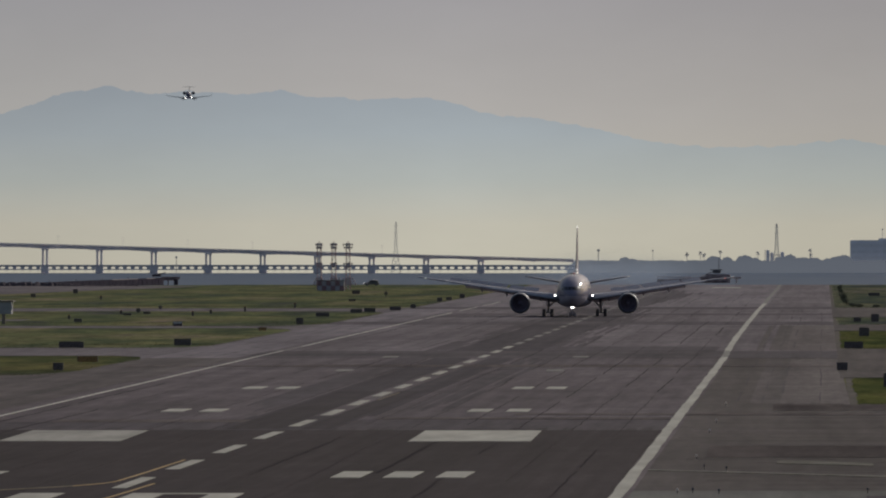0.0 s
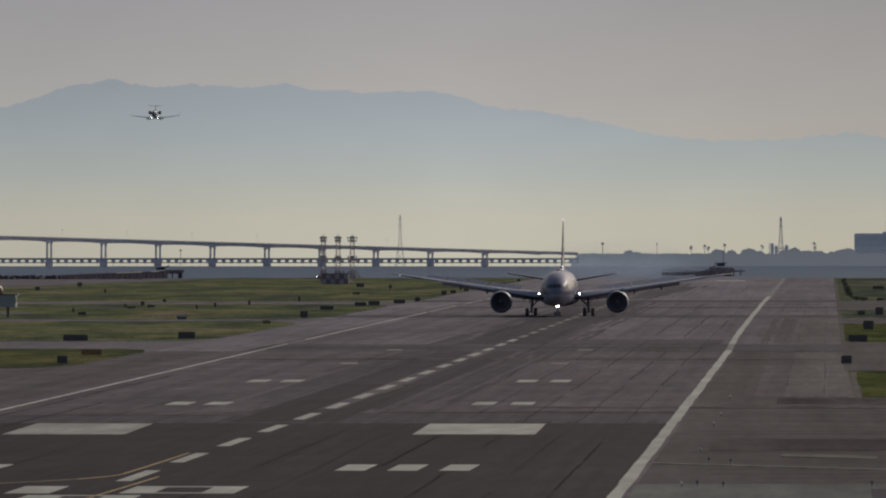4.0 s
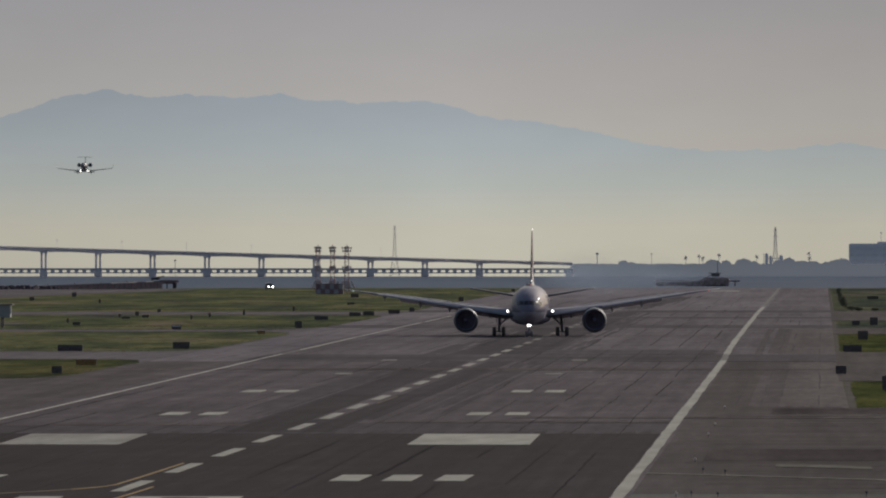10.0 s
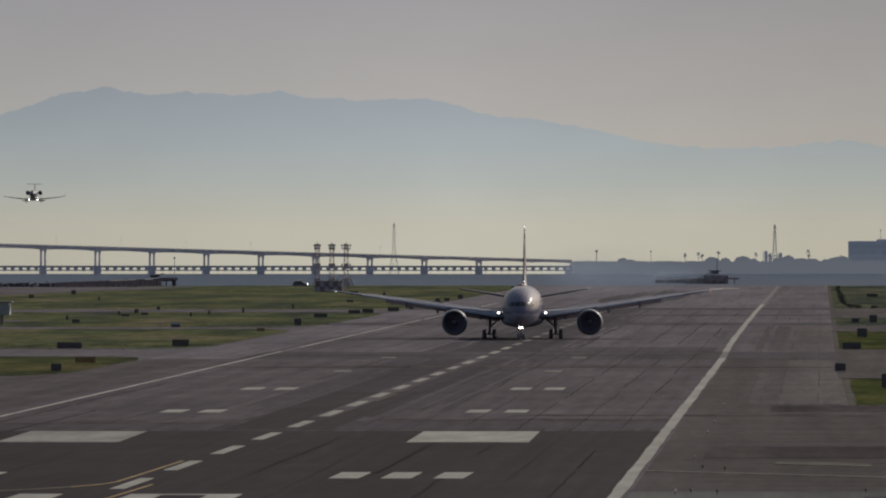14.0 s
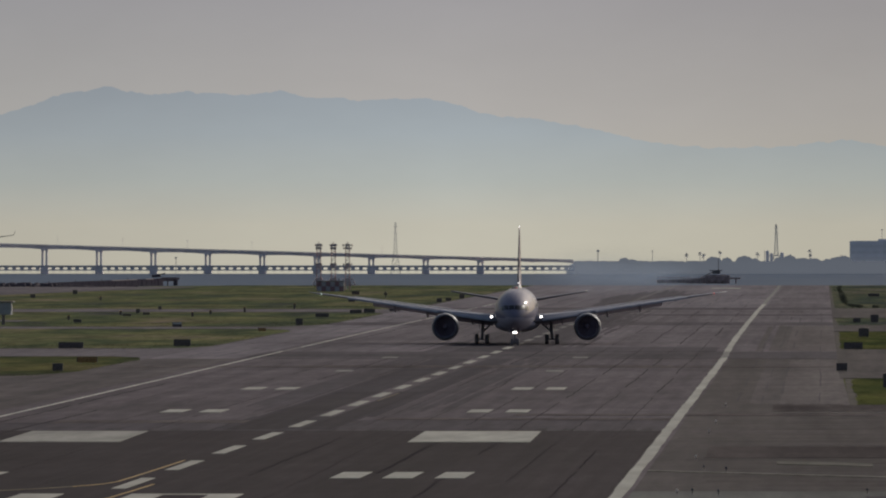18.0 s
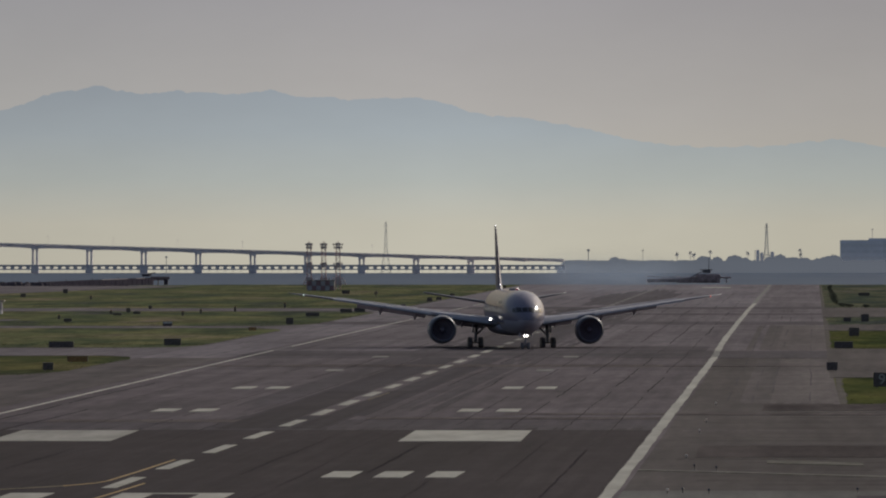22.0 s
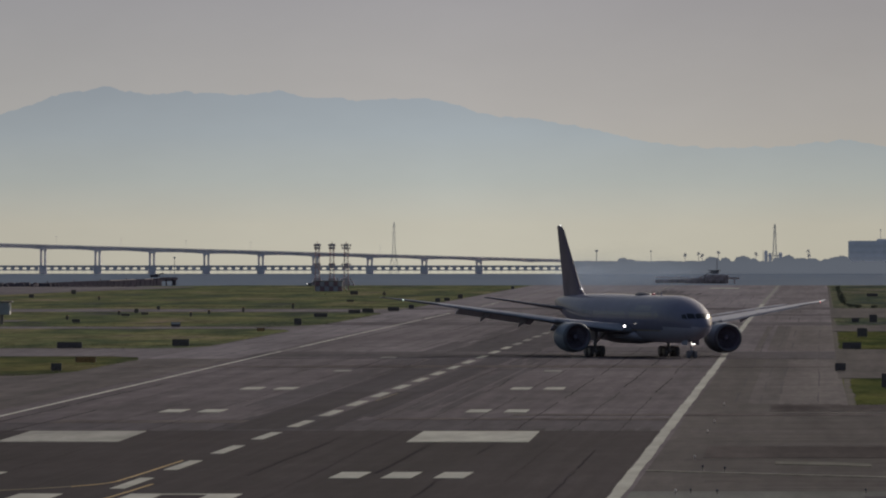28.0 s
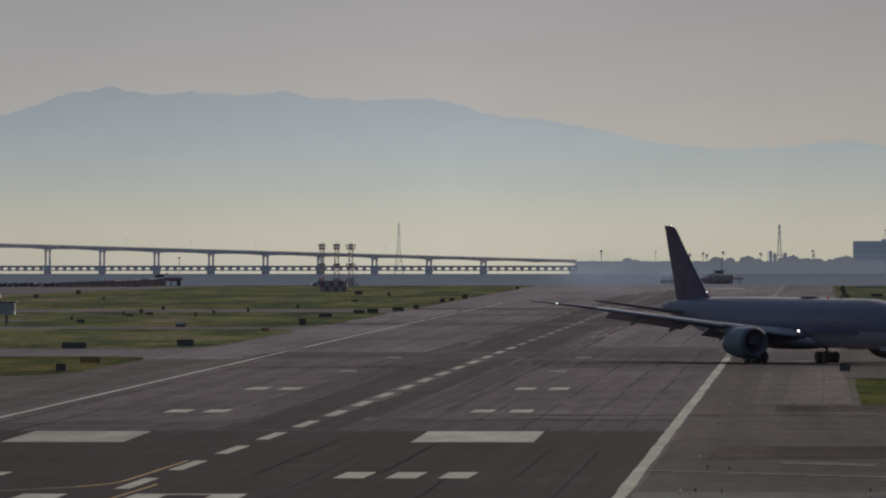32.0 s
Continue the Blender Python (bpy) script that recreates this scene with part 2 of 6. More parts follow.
SIGNORANGE = surface("weathered_orange_panel", (0.33, 0.19, 0.085), 0.7, vary=0.3, scale=3.0, spec=0.2)
SIGNFRAME = surface("sign_frame_metal", (0.14, 0.12, 0.12), 0.6, metal=0.3, vary=0.2, scale=4.0)
# darker than the sign white, used for the digit
SIGNDIM = surface("dim_sign_white", (0.42, 0.41, 0.40), 0.7, vary=0.1, scale=4.0)
SIGNWHITE = surface("sign_white", (0.6, 0.6, 0.58), 0.6, vary=0.1, scale=4.0)
DIRT = surface("bare_soil_verge", (0.055, 0.046, 0.040), 0.95, vary=0.35, scale=0.4, stretch=(1, 0.15, 1), spec=0.05)
CHECKDARK = surface("faded_dark_red_check", (0.29, 0.165, 0.19), 0.8, vary=0.2, scale=1.0)
CHECKPALE = surface("weathered_white_check", (0.41, 0.375, 0.415), 0.8, vary=0.2, scale=1.0)
AERIAL = surface("weathered_pink_grey_aerial", (0.56, 0.45, 0.46), 0.7, vary=0.2, scale=1.2)
BLACKTIMBER = surface("tarred_timber", (0.080, 0.070, 0.086), 0.95, vary=0.15, scale=0.8, spec=0.0)
BARK = surface("bark", (0.09, 0.075, 0.06), 0.95, vary=0.3, scale=2.0, spec=0.1)
LEAF = surface("shrub_leaf", (0.155, 0.155, 0.11), 0.9, vary=0.4, scale=3.0, spec=0.1)
# wall and window bands near white, the haze before them painted in
FACADE = surface("haze_paled_wall", (0.93, 0.86, 0.87), 0.9, vary=0.06, scale=0.3, spec=0.1)
WINDOWBAND = surface("haze_paled_window_band", (0.88, 0.81, 0.81), 0.7, vary=0.08, scale=0.5, spec=0.1)
HULLWHITE = surface("pearl_white_aircraft_paint", (0.204, 0.191, 0.256), 0.65, vary=0.06, scale=0.5, spec=0.04, coat=0.3, coat_rough=0.05)
# lighter than the upper hull: bounce light and haze put into the belly grey
HULLGREY = surface("grey_aircraft_paint", (0.40, 0.385, 0.47), 0.5, vary=0.05, scale=0.5, spec=0.2)
WINGGREY = surface("grey_wing_skin", (0.31, 0.302, 0.352), 0.55, vary=0.08, scale=0.6, spec=0.25)
TAILGREY = surface("dark_grey_tail_skin", (0.19, 0.18, 0.205), 0.55, vary=0.08, scale=0.6, spec=0.2)
JETWING = surface("dark_grey_wing", (0.13, 0.125, 0.15), 0.5, vary=0.08, scale=1.0, spec=0.3)
# light grey flaps, raised further to brighten their shaded undersides
FLAPGREY = surface("pale_flap_skin", (0.56, 0.545, 0.60), 0.6, vary=0.08, scale=0.6, spec=0.2)
FINBLUE = surface("dark_blue_fin_paint", (0.15, 0.108, 0.155), 0.5, vary=0.22, scale=0.3, spec=0.25)
GOLD = surface("muted_gold_paint", (0.24, 0.16, 0.06), 0.35, vary=0.06, scale=1.0)
SLATMETAL = surface("slat_metal", (0.31, 0.305, 0.345), 0.4, metal=0.3, vary=0.08, scale=1.0)
POLISHED = surface("burnished_lip_metal", (0.11, 0.108, 0.13), 0.5, metal=0.0, vary=0.08, scale=2.0, spec=0.2, coat=0.22, coat_rough=0.06)
FANDARK = surface("dark_fan_blade", (0.20, 0.165, 0.215), 0.75, metal=0.0, vary=0.2, scale=4.0)
COWL = surface("engine_cowl_paint", (0.23, 0.245, 0.28), 0.6, vary=0.05, scale=0.8, spec=0.15, coat=0.2, coat_rough=0.06)
CABINGLASS = surface("cabin_window_glass", (0.19, 0.192, 0.235), 0.24, vary=0.1, scale=3.0)
TITLE = surface("faded_title_blue", (0.085, 0.085, 0.135), 0.3, vary=0.1, scale=2.0)
# much paler than rubber, with a veil of haze in the base
TYRE = surface("tyre_rubber", (0.20, 0.18, 0.20), 0.85, vary=0.2, scale=6.0, spec=0.2)
HUB = surface("wheel_hub_metal", (0.17, 0.17, 0.18), 0.5, metal=0.5, vary=0.1, scale=5.0)
GLASS = surface("dark_cockpit_glass", (0.035, 0.034, 0.042), 0.25, vary=0.1, scale=3.0, spec=0.12)
CARLAMP = glow("headlight_glass", (1.0, 0.97, 0.9), 9.0)
LAMP = glow("landing_light_glass", (1.0, 0.96, 0.88), 7.0)
NAVRED = glow("red_navigation_light", (1.0, 0.25, 0.2), 0.35)
BEACON = glow("red_beacon_glass", (0.5, 0.04, 0.05), 0.1)
NAVGREEN = glow("pale_green_navigation_light", (0.85, 1.0, 0.92), 0.6)
# stands for sun glints on the fin; it glows though no lamp is there
FINGLINT = glow("glowing_fin_glint", (1.0, 1.0, 1.0), 3.0)


# ---- mesh helpers ----
def mesh_from(bm, name, mats, smooth=False):
    me = bpy.data.meshes.new(name)
    bmesh.ops.recalc_face_normals(bm, faces=bm.faces)
    bm.to_mesh(me)
    bm.free()
    for m in mats if isinstance(mats, (list, tuple)) else [mats]:
        me.materials.append(m)
    if smooth:
        me.shade_smooth()
    return me


def part(name, bm, material, parent, label="", smooth=False, at=None):
    ob = new(name, mesh_from(bm, name, material, smooth))
    ob.parent = parent
    if at is not None:
        ob.matrix_basis = at
    return tagged(ob, label)


def again(ob, at, parent=None):
    """Another piece on the same mesh."""
    c = new(ob.name.split(".")[0], ob.data)
    c.parent = parent or ob.parent
    c.matrix_basis = at
    for key in ("label", "category", "group", "kind"):
        if key in ob:
            c[key] = ob[key]
    return c


def thing(name, label, category, group="", kind="", at=None):
    ob = new(name)
    ob.empty_display_size = 0.5
    if at is not None:
        ob.matrix_basis = at
    return tagged(ob, label, category, group, kind)


def setting(name, bm, material, label, category, kind="structure", smooth=False):
    return tagged(new(name, mesh_from(bm, name, material, smooth)), label, category, "", kind)


def box(bm, x0, x1, y0, y1, z0, z1, bevel=0.0):
    vs = [bm.verts.new((x, y, z)) for x in (x0, x1) for y in (y0, y1) for z in (z0, z1)]
    faces = [bm.faces.new([vs[i] for i in q]) for q in ((0, 1, 3, 2), (4, 6, 7, 5), (0, 4, 5, 1), (2, 3, 7, 6), (0, 2, 6, 4), (1, 5, 7, 3))]
    if bevel:
        edges = list({e for f in faces for e in f.edges})
        bmesh.ops.bevel(bm, geom=edges, offset=bevel, segments=1, affect="EDGES")
    return bm


def boxes(*specs, bevel=0.0):
    bm = bmesh.new()
    for s in specs:
        box(bm, *s, bevel=bevel)
    return bm


def rod(bm, a, b, r0, r1=None, n=6):
    """A tapered bar from a to b."""
    a, b = Vector(a), Vector(b)
    r1 = r0 if r1 is None else r1
    w = (b - a).normalized()
    u = w.orthogonal().normalized()
    v = w.cross(u)
    rings = []
    for p, r in ((a, r0), (b, r1)):
        rings.append([bm.verts.new(p + (u * math.cos(k * 2 * math.pi / n) + v * math.sin(k * 2 * math.pi / n)) * r) for k in range(n)])
    for k in range(n):
        bm.faces.new((rings[0][k], rings[0][(k + 1) % n], rings[1][(k + 1) % n], rings[1][k]))
    bm.faces.new(rings[0][::-1])
    bm.faces.new(rings[1])
    return bm


def loft(bm, rings, caps=True, closed=True):
    vr = [[bm.verts.new(p) for p in ring] for ring in rings]
    n = len(vr[0])
    for a, b in zip(vr, vr[1:]):
        for k in range(n if closed else n - 1):
            bm.faces.new((a[k], a[(k + 1) % n], b[(k + 1) % n], b[k]))
    if caps:
        bm.faces.new(vr[0][::-1])
        bm.faces.new(vr[-1])
    return bm


def lathe(bm, profile, n=28, axis="x", caps=False):
    """Turns (along, radius) pairs round the axis."""
    rings = []
    for a, r in profile:
        ring = []
        for k in range(n):
            c, s = math.cos(k * 2 * math.pi / n) * r, math.sin(k * 2 * math.pi / n) * r
            ring.append((a, c, s) if axis == "x" else ((c, a, s) if axis == "y" else (c, s, a)))
        rings.append(ring)
    return loft(bm, rings, caps)


def plate(bm, pts, z0, z1):
    """A slab over a polygon in plan."""
    lo = [bm.verts.new((x, y, z0)) for x, y in pts]
    hi = [bm.verts.new((x, y, z1)) for x, y in pts]
    bm.faces.new(hi)
    bm.faces.new(lo[::-1])
    n = len(pts)
    for k in range(n):
        bm.faces.new((lo[k], lo[(k + 1) % n], hi[(k + 1) % n], hi[k]))
    return bm


# ---- ground, water and distance ----
SHORE = 3676.0


def build_ground():
    bm = bmesh.new()
    ys = [-4000, -1500, 0, 600, 1200, 1800, 2400, 3000, 3500, SHORE, SHORE + 4, 4400, 4990]
    xs = [-4000, -1500, -600, -250, -162, -150, -140, -128, -110, 0, 120, 250, 600, 1500, 4000]
    shore = lambda x: 0.0 if x > -128 else min(1.0, (-128 - x) / 34) * -92
    grid = [[bm.verts.new((x, y + (shore(x) if SHORE - 100 < y < SHORE + 50 else 0.0), 0.0 if y <= SHORE else -2.5)) for x in xs] for y in ys]
    for r0, r1 in zip(grid, grid[1:]):
        for k in range(len(xs) - 1):
            bm.faces.new((r0[k], r0[k + 1], r1[k + 1], r1[k]))
    setting("ground", bm, GRASS, "flat green airfield grass with worn dry patches", "ground")
    bm = bmesh.new()
    plate(bm, [(-4000, 3540), (4000, 3540), (4000, 4786), (-4000, 4786)], -2.2, -0.4)
    setting("water", bm, WATER, "grey-blue hazy bay water beyond the airfield", "water")


def build_backdrop():
    bm = bmesh.new()
    n = 180
    rows = []
    for z in (-6, 10, 30, 60, 90, 111.5):
        rows.append([bm.verts.new((EYE[0] + 4990 * math.sin(k * 2 * math.pi / n), 4990 * math.cos(k * 2 * math.pi / n), z)) for k in range(n)])
    for a, b in zip(rows, rows[1:]):
        for k in range(n):
            bm.faces.new((a[k], a[(k + 1) % n], b[(k + 1) % n], b[k]))
    setting("backdrop", bm, SKY, "pale hazy sky down to the sea line", "sky")
    # hill range: summits and saddles as (x, height)
    SUMMITS = [(-420, 40), (-330, 52), (-277, 62.5), (-266, 65), (-253, 70.2), (-245, 71.2), (-239, 73.6), (-232, 71.4), (-219, 68.6), (-205, 70.2), (-190, 69.6), (-181, 69.6), (-171, 71.6), (-164, 70.0), (-159, 68.4),
               (-146, 68.3), (-140, 67.0), (-128, 68.0), (-115, 67.8), (-105, 66.3), (-97, 63.6), (-88, 61.2), (-78, 60.4), (-70, 60.2), (-55, 56.6), (-40, 54), (-20, 50), (2, 48.3), (30, 49),
               (53, 50.8), (70, 48.6), (120, 44), (220, 36), (420, 25)]
    xs = np.arange(-420, 421, 1.0)
    sx, sz = [p[0] for p in SUMMITS], [p[1] for p in SUMMITS]
    zs = np.interp(xs, sx, sz)
    zs = np.convolve(np.pad(zs, 2, mode="edge"), np.ones(5) / 5, "valid")
    bm = bmesh.new()
    rows = []
    for depth, share in ((4915, 0.0), (4925, 0.35), (4938, 0.7), (4950, 1.0), (4965, 0.5)):
        row = []
        for x, z in zip(xs, zs):
            rough = noise.noise((x * 0.045, depth * 0.03, 1.7)) * 1.2 + noise.noise((x * 0.21, depth * 0.1, 4.1)) * 0.75 + noise.noise((x * 0.55, depth * 0.1, 9.1)) * 0.5
            row.append(bm.verts.new((x, depth + 3 * noise.noise((x * 0.05, 0, depth * 0.1)), -6 + (z + 6) * share + rough * share)))
        rows.append(row)
    for a, b in zip(rows, rows[1:]):
        for k in range(len(xs) - 1):
            bm.faces.new((a[k], a[k + 1], b[k + 1], b[k]))
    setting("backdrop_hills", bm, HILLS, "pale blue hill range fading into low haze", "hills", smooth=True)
    # low far shore
    bm = bmesh.new()
    xs = np.arange(-54, 420, 0.5)
    # lumps of woodland on the skyline: middle, half width, rise
    WOODS = ((-32.5, 2.0, 1.5), (-29.5, 1.8, 0.7), (1.5, 3.0, 1.9), (6.5, 1.9, 1.4), (13.0, 3.2, 2.3), (16.5, 1.9, 1.1), (26.4, 2.4, 1.6), (30.0, 2.7, 2.5),
             (34.5, 3.6, 1.4), (38.8, 2.8, 1.2), (45.2, 2.8, 0.9), (48.2, 3.2, 1.9), (51.0, 2.8, 2.1))
    rows = []
    for depth, share in ((4768, 0.0), (4770, 0.75), (4774, 1.0), (4784, 0.4)):
        row = []
        for x in xs:
            woods = max([0.0] + [top * math.sqrt(1 - ((x - c) / hw) ** 2) for c, hw, top in WOODS if abs(x - c) < hw])
            rise = min(1.0, max(0.0, (x + 56) / 5))
            h = (4.45 + 0.4 * noise.noise((x * 0.25, 2.0, 0)) + 0.35 * noise.noise((x * 0.9, 5.0, 0)) + 0.85 * woods * (1 + 0.25 * noise.noise((x * 1.3, 7.0, 0)))) * rise
            row.append(bm.verts.new((x, depth, -0.6 + (h + 0.6) * share)))
        rows.append(row)
    for a, b in zip(rows, rows[1:]):
        for k in range(len(xs) - 1):
            bm.faces.new((a[k], a[k + 1], b[k + 1], b[k]))
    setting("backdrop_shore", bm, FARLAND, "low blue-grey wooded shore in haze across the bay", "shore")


build_ground()
build_backdrop()


# ---- paving ----
LEFT_EDGE, RIGHT_EDGE = -41.0, 44.25


def rect(bm, x0, x1, y0, y1, z0, z1):
    return plate(bm, [(x0, y0), (x1, y0), (x1, y1), (x0, y1)], z0, z1)


def build_paving():
    setting("pavement_shoulder", rect(bmesh.new(), LEFT_EDGE, RIGHT_EDGE, 300, 3672, -0.3, 0.043), SHOULDER,
            "worn grey asphalt shoulder beside the runway", "pavement")
    # each farther stretch takes a paler asphalt to stand for haze
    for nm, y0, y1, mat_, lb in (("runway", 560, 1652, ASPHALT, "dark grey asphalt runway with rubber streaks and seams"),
                                 ("runway_middle", 1652, 2535, MIDASPHALT, "middle grey asphalt stretch of the runway, paled for haze"),
                                 ("runway_far", 2535, 3672, FARASPHALT, "far grey stretch of the runway, paled most for haze")):
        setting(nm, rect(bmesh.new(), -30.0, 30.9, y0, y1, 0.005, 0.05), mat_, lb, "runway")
    # shoulders past the crossing carry the same haze in their colour
    setting("pavement_shoulder_far", rect(bmesh.new(), 30.9, RIGHT_EDGE, 1652, 3672, 0.005, 0.0468), MIDASPHALT, "worn shoulder beside the runway, paled for haze", "pavement")
    setting("pavement_shoulder_left", rect(bmesh.new(), LEFT_EDGE, -30.0, 1563, 3672, 0.005, 0.0468), FARASPHALT, "worn shoulder beside the runway, paled for haze", "pavement")
    setting("pavement_shoulder_near", plate(bmesh.new(), [(RIGHT_EDGE, 1147), (RIGHT_EDGE + 0.65, 1147), (RIGHT_EDGE + 0.4, 1358), (RIGHT_EDGE, 1358)], -0.3, 0.028), SHOULDERPALE, "pale worn asphalt rim beside the near grass", "pavement")
    # crossing taxiways to the grass side, with flared corners
    bm = bmesh.new()
    plate(bm, [(-400, 300), (LEFT_EDGE, 300), (LEFT_EDGE, 1428), (-42.5, 1400), (-46, 1374), (-400, 1366)], -0.3, 0.028)
    setting("taxiway", bm, SHOULDERWORN, "broad grey asphalt taxiway joining the runway", "taxiway")
    bm = bmesh.new()
    plate(bm, [(-400, 1592), (-47, 1594), (-43, 1580), (LEFT_EDGE, 1545), (LEFT_EDGE, 1740), (-43, 1712), (-48, 1698), (-400, 1690)], -0.3, 0.028)
    setting("taxiway_crossing", bm, PALELANE, "grey asphalt cross taxiway between grass islands", "taxiway")
    for y0, y1, name in ((2044, 2084, "service_road"), (2466, 2552, "service_road_far")):
        bm = bmesh.new()
        plate(bm, [(-400, y0), (-48, y0), (-43, y0 - 25), (LEFT_EDGE, y0 - 60), (LEFT_EDGE, y1 + 70), (-43, y1 + 25), (-48, y1), (-400, y1)], -0.3, 0.026)
        setting(name, bm, ROADPALE, "narrow pale service road across the grass", "road")
    setting("apron_far", plate(bmesh.new(), [(-400, 2930), (-170, 2980), (-160, 3120), (-148, 3340), (-136, 3500), (-133, 3552), (-150, 3588), (-400, 3588)], -0.3, 0.026), ROADPALE, "pale paved strip by the shore", "pavement")
    setting("service_road_mid", rect(bmesh.new(), -128, -98, 2205, 2240, -0.3, 0.025), ROADPALE, "short paved strip in the grass", "road")
    for y0, y1, name in ((300, 1147, "taxiway_exit_near"), (1358, 1687, "taxiway_exit_mid"), (1990, 2121, "taxiway_exit_far"), (2299, 2584, "taxiway_exit_last")):
        setting(name, rect(bmesh.new(), RIGHT_EDGE, 320, y0, y1, -0.3, 0.041), SHOULDER, "worn asphalt runway exit", "taxiway")
    # the touchdown asphalt ends in uneven rubber streaks
    rng = random.Random(9)
    for nm, mat_, y1, least, amp, z, lb in (("pavement_touchdown", RUBBER, 998, 998, 0.0, 0.062, "dark rubber-blackened touchdown asphalt"),
                                           ("pavement_touchdown_fade", MIDRUBBER, 997, 999, 16, 0.058, "fading rubber streaks beyond the touchdown asphalt")):
        bm = bmesh.new()
        rect(bm, -30, 29.7, 600 if mat_ == RUBBER else 940, y1, 0.01, z)
        x = -30.0
        while x < 29.6:
            w = min(rng.uniform(0.25, 1.3), 29.7 - x)
            if not amp:
                break
            e = least + amp * rng.random() ** 1.6
            bm.faces.new([bm.verts.new(p) for p in ((x, y1, z), (x + w, y1, z), (x + w * 0.8, e, z), (x + w * 0.2, e - amp * 0.2 * rng.random(), z))])
            x += w
        setting(nm, bm, mat_, lb, "pavement")
    # lightly rubbered strips on either side of the wheel tracks, up to the joints
    for x0, x1, y1 in ((-30, -6.05, 1040), (3.65, 29.7, 1054)):
        setting("pavement_rubber_strip", rect(bmesh.new(), x0, x1, 998.5, y1, 0.01, 0.0565), SIDERUBBER, "lightly rubbered asphalt before the joint", "pavement")
    # faint bands across the exit, left by patching
    rng = random.Random(14)
    y = 776.0
    while y < 1100:
        w = rng.uniform(2.5, 8)
        x0 = rng.uniform(31.2, 41)
        setting("pavement_band", rect(bmesh.new(), x0, x0 + rng.uniform(9, 24), y, y + w, 0.01, 0.0478), rng.choice((SHOULDERWORN, BANDDARK, BANDDARK)), "faint patched band across the exit paving", "pavement")
        y += w + rng.uniform(3, 13)
    # rubber of the far touchdown zone, wider towards the end and fading out
    rng = random.Random(31)

    def streaks(bm, x0, x1, rows, z, most=25.0):
        """Side by side rubber streaks that never overlap; rows(x) yields their spans along the runway."""
        x = x0
        while x < x1:
            w = min(rng.uniform(0.3, 1.0), x1 - x)
            for y0, y1 in rows(x + w / 2):
                taper = min(most, (y1 - y0) * 0.3)
                bm.faces.new([bm.verts.new(p) for p in ((x + w * 0.35, y0, z), (x + w * 0.65, y0, z), (x + w, y0 + taper, z), (x + w, y1 - taper, z), (x + w * 0.65, y1, z), (x + w * 0.35, y1, z), (x, y1 - taper, z), (x, y0 + taper, z))])
            x += w
        return bm

    far_rows = lambda x: [(2601 + max(0.0, abs(x) - 5.5) * 90 + rng.uniform(0, 60), 3420 - abs(x - 2) ** 1.5 * 9 - rng.uniform(0, 130))] if abs(x - 2) < 10 or rng.random() < 0.6 else []
    bm = streaks(bmesh.new(), -9.5, 12.5, far_rows, 0.0605)
    setting("pavement_touchdown_far", bm, FARRUBBER, "dark rubber of the far touchdown zone", "pavement")
    # thinning streaks on either side of the wheel tracks
    def side_rows(x):
        y, out = 1080.0 + rng.uniform(0, 80), []
        while y < 2480:
            run = rng.uniform(90, 420)
            if rng.random() < 1.15 - (abs(x) - 5.0) / 6.0:
                out.append((y, min(y + run, 2530)))
            y += run + rng.uniform(6, 40)
        return out

    for x0, x1 in ((-10.5, -6.05), (5.55, 11.5)):
        setting("pavement_rubber_streaks", streaks(bmesh.new(), x0, x1, side_rows, 0.0605), SIDERUBBER, "thinning dark rubber streaks along the centreline", "pavement")
    # paler worn lanes of the shoulder, patchy towards their rims
    for y0, y1, far in ((1150, 1560, ""), (1656, 2112, "_far")):
        for x0, x1, z, mat_, nm, lb in ((33.6, RIGHT_EDGE, 0.058, SHOULDERWORN, "pavement_worn_lane", "paler worn strip of shoulder"), (37.6, RIGHT_EDGE, 0.0595, SHOULDERPALE, "pavement_pale_lane", "pale worn strip of shoulder beside the grass")):
            lane = lambda x: [(y0 + rng.uniform(0, 9), y1 - rng.uniform(0, 30))] if rng.random() < 0.35 + (x - x0) * 0.3 else []
            setting(nm + far, streaks(bmesh.new(), x0, x1, lane, z, 5.0), mat_, lb, "pavement")
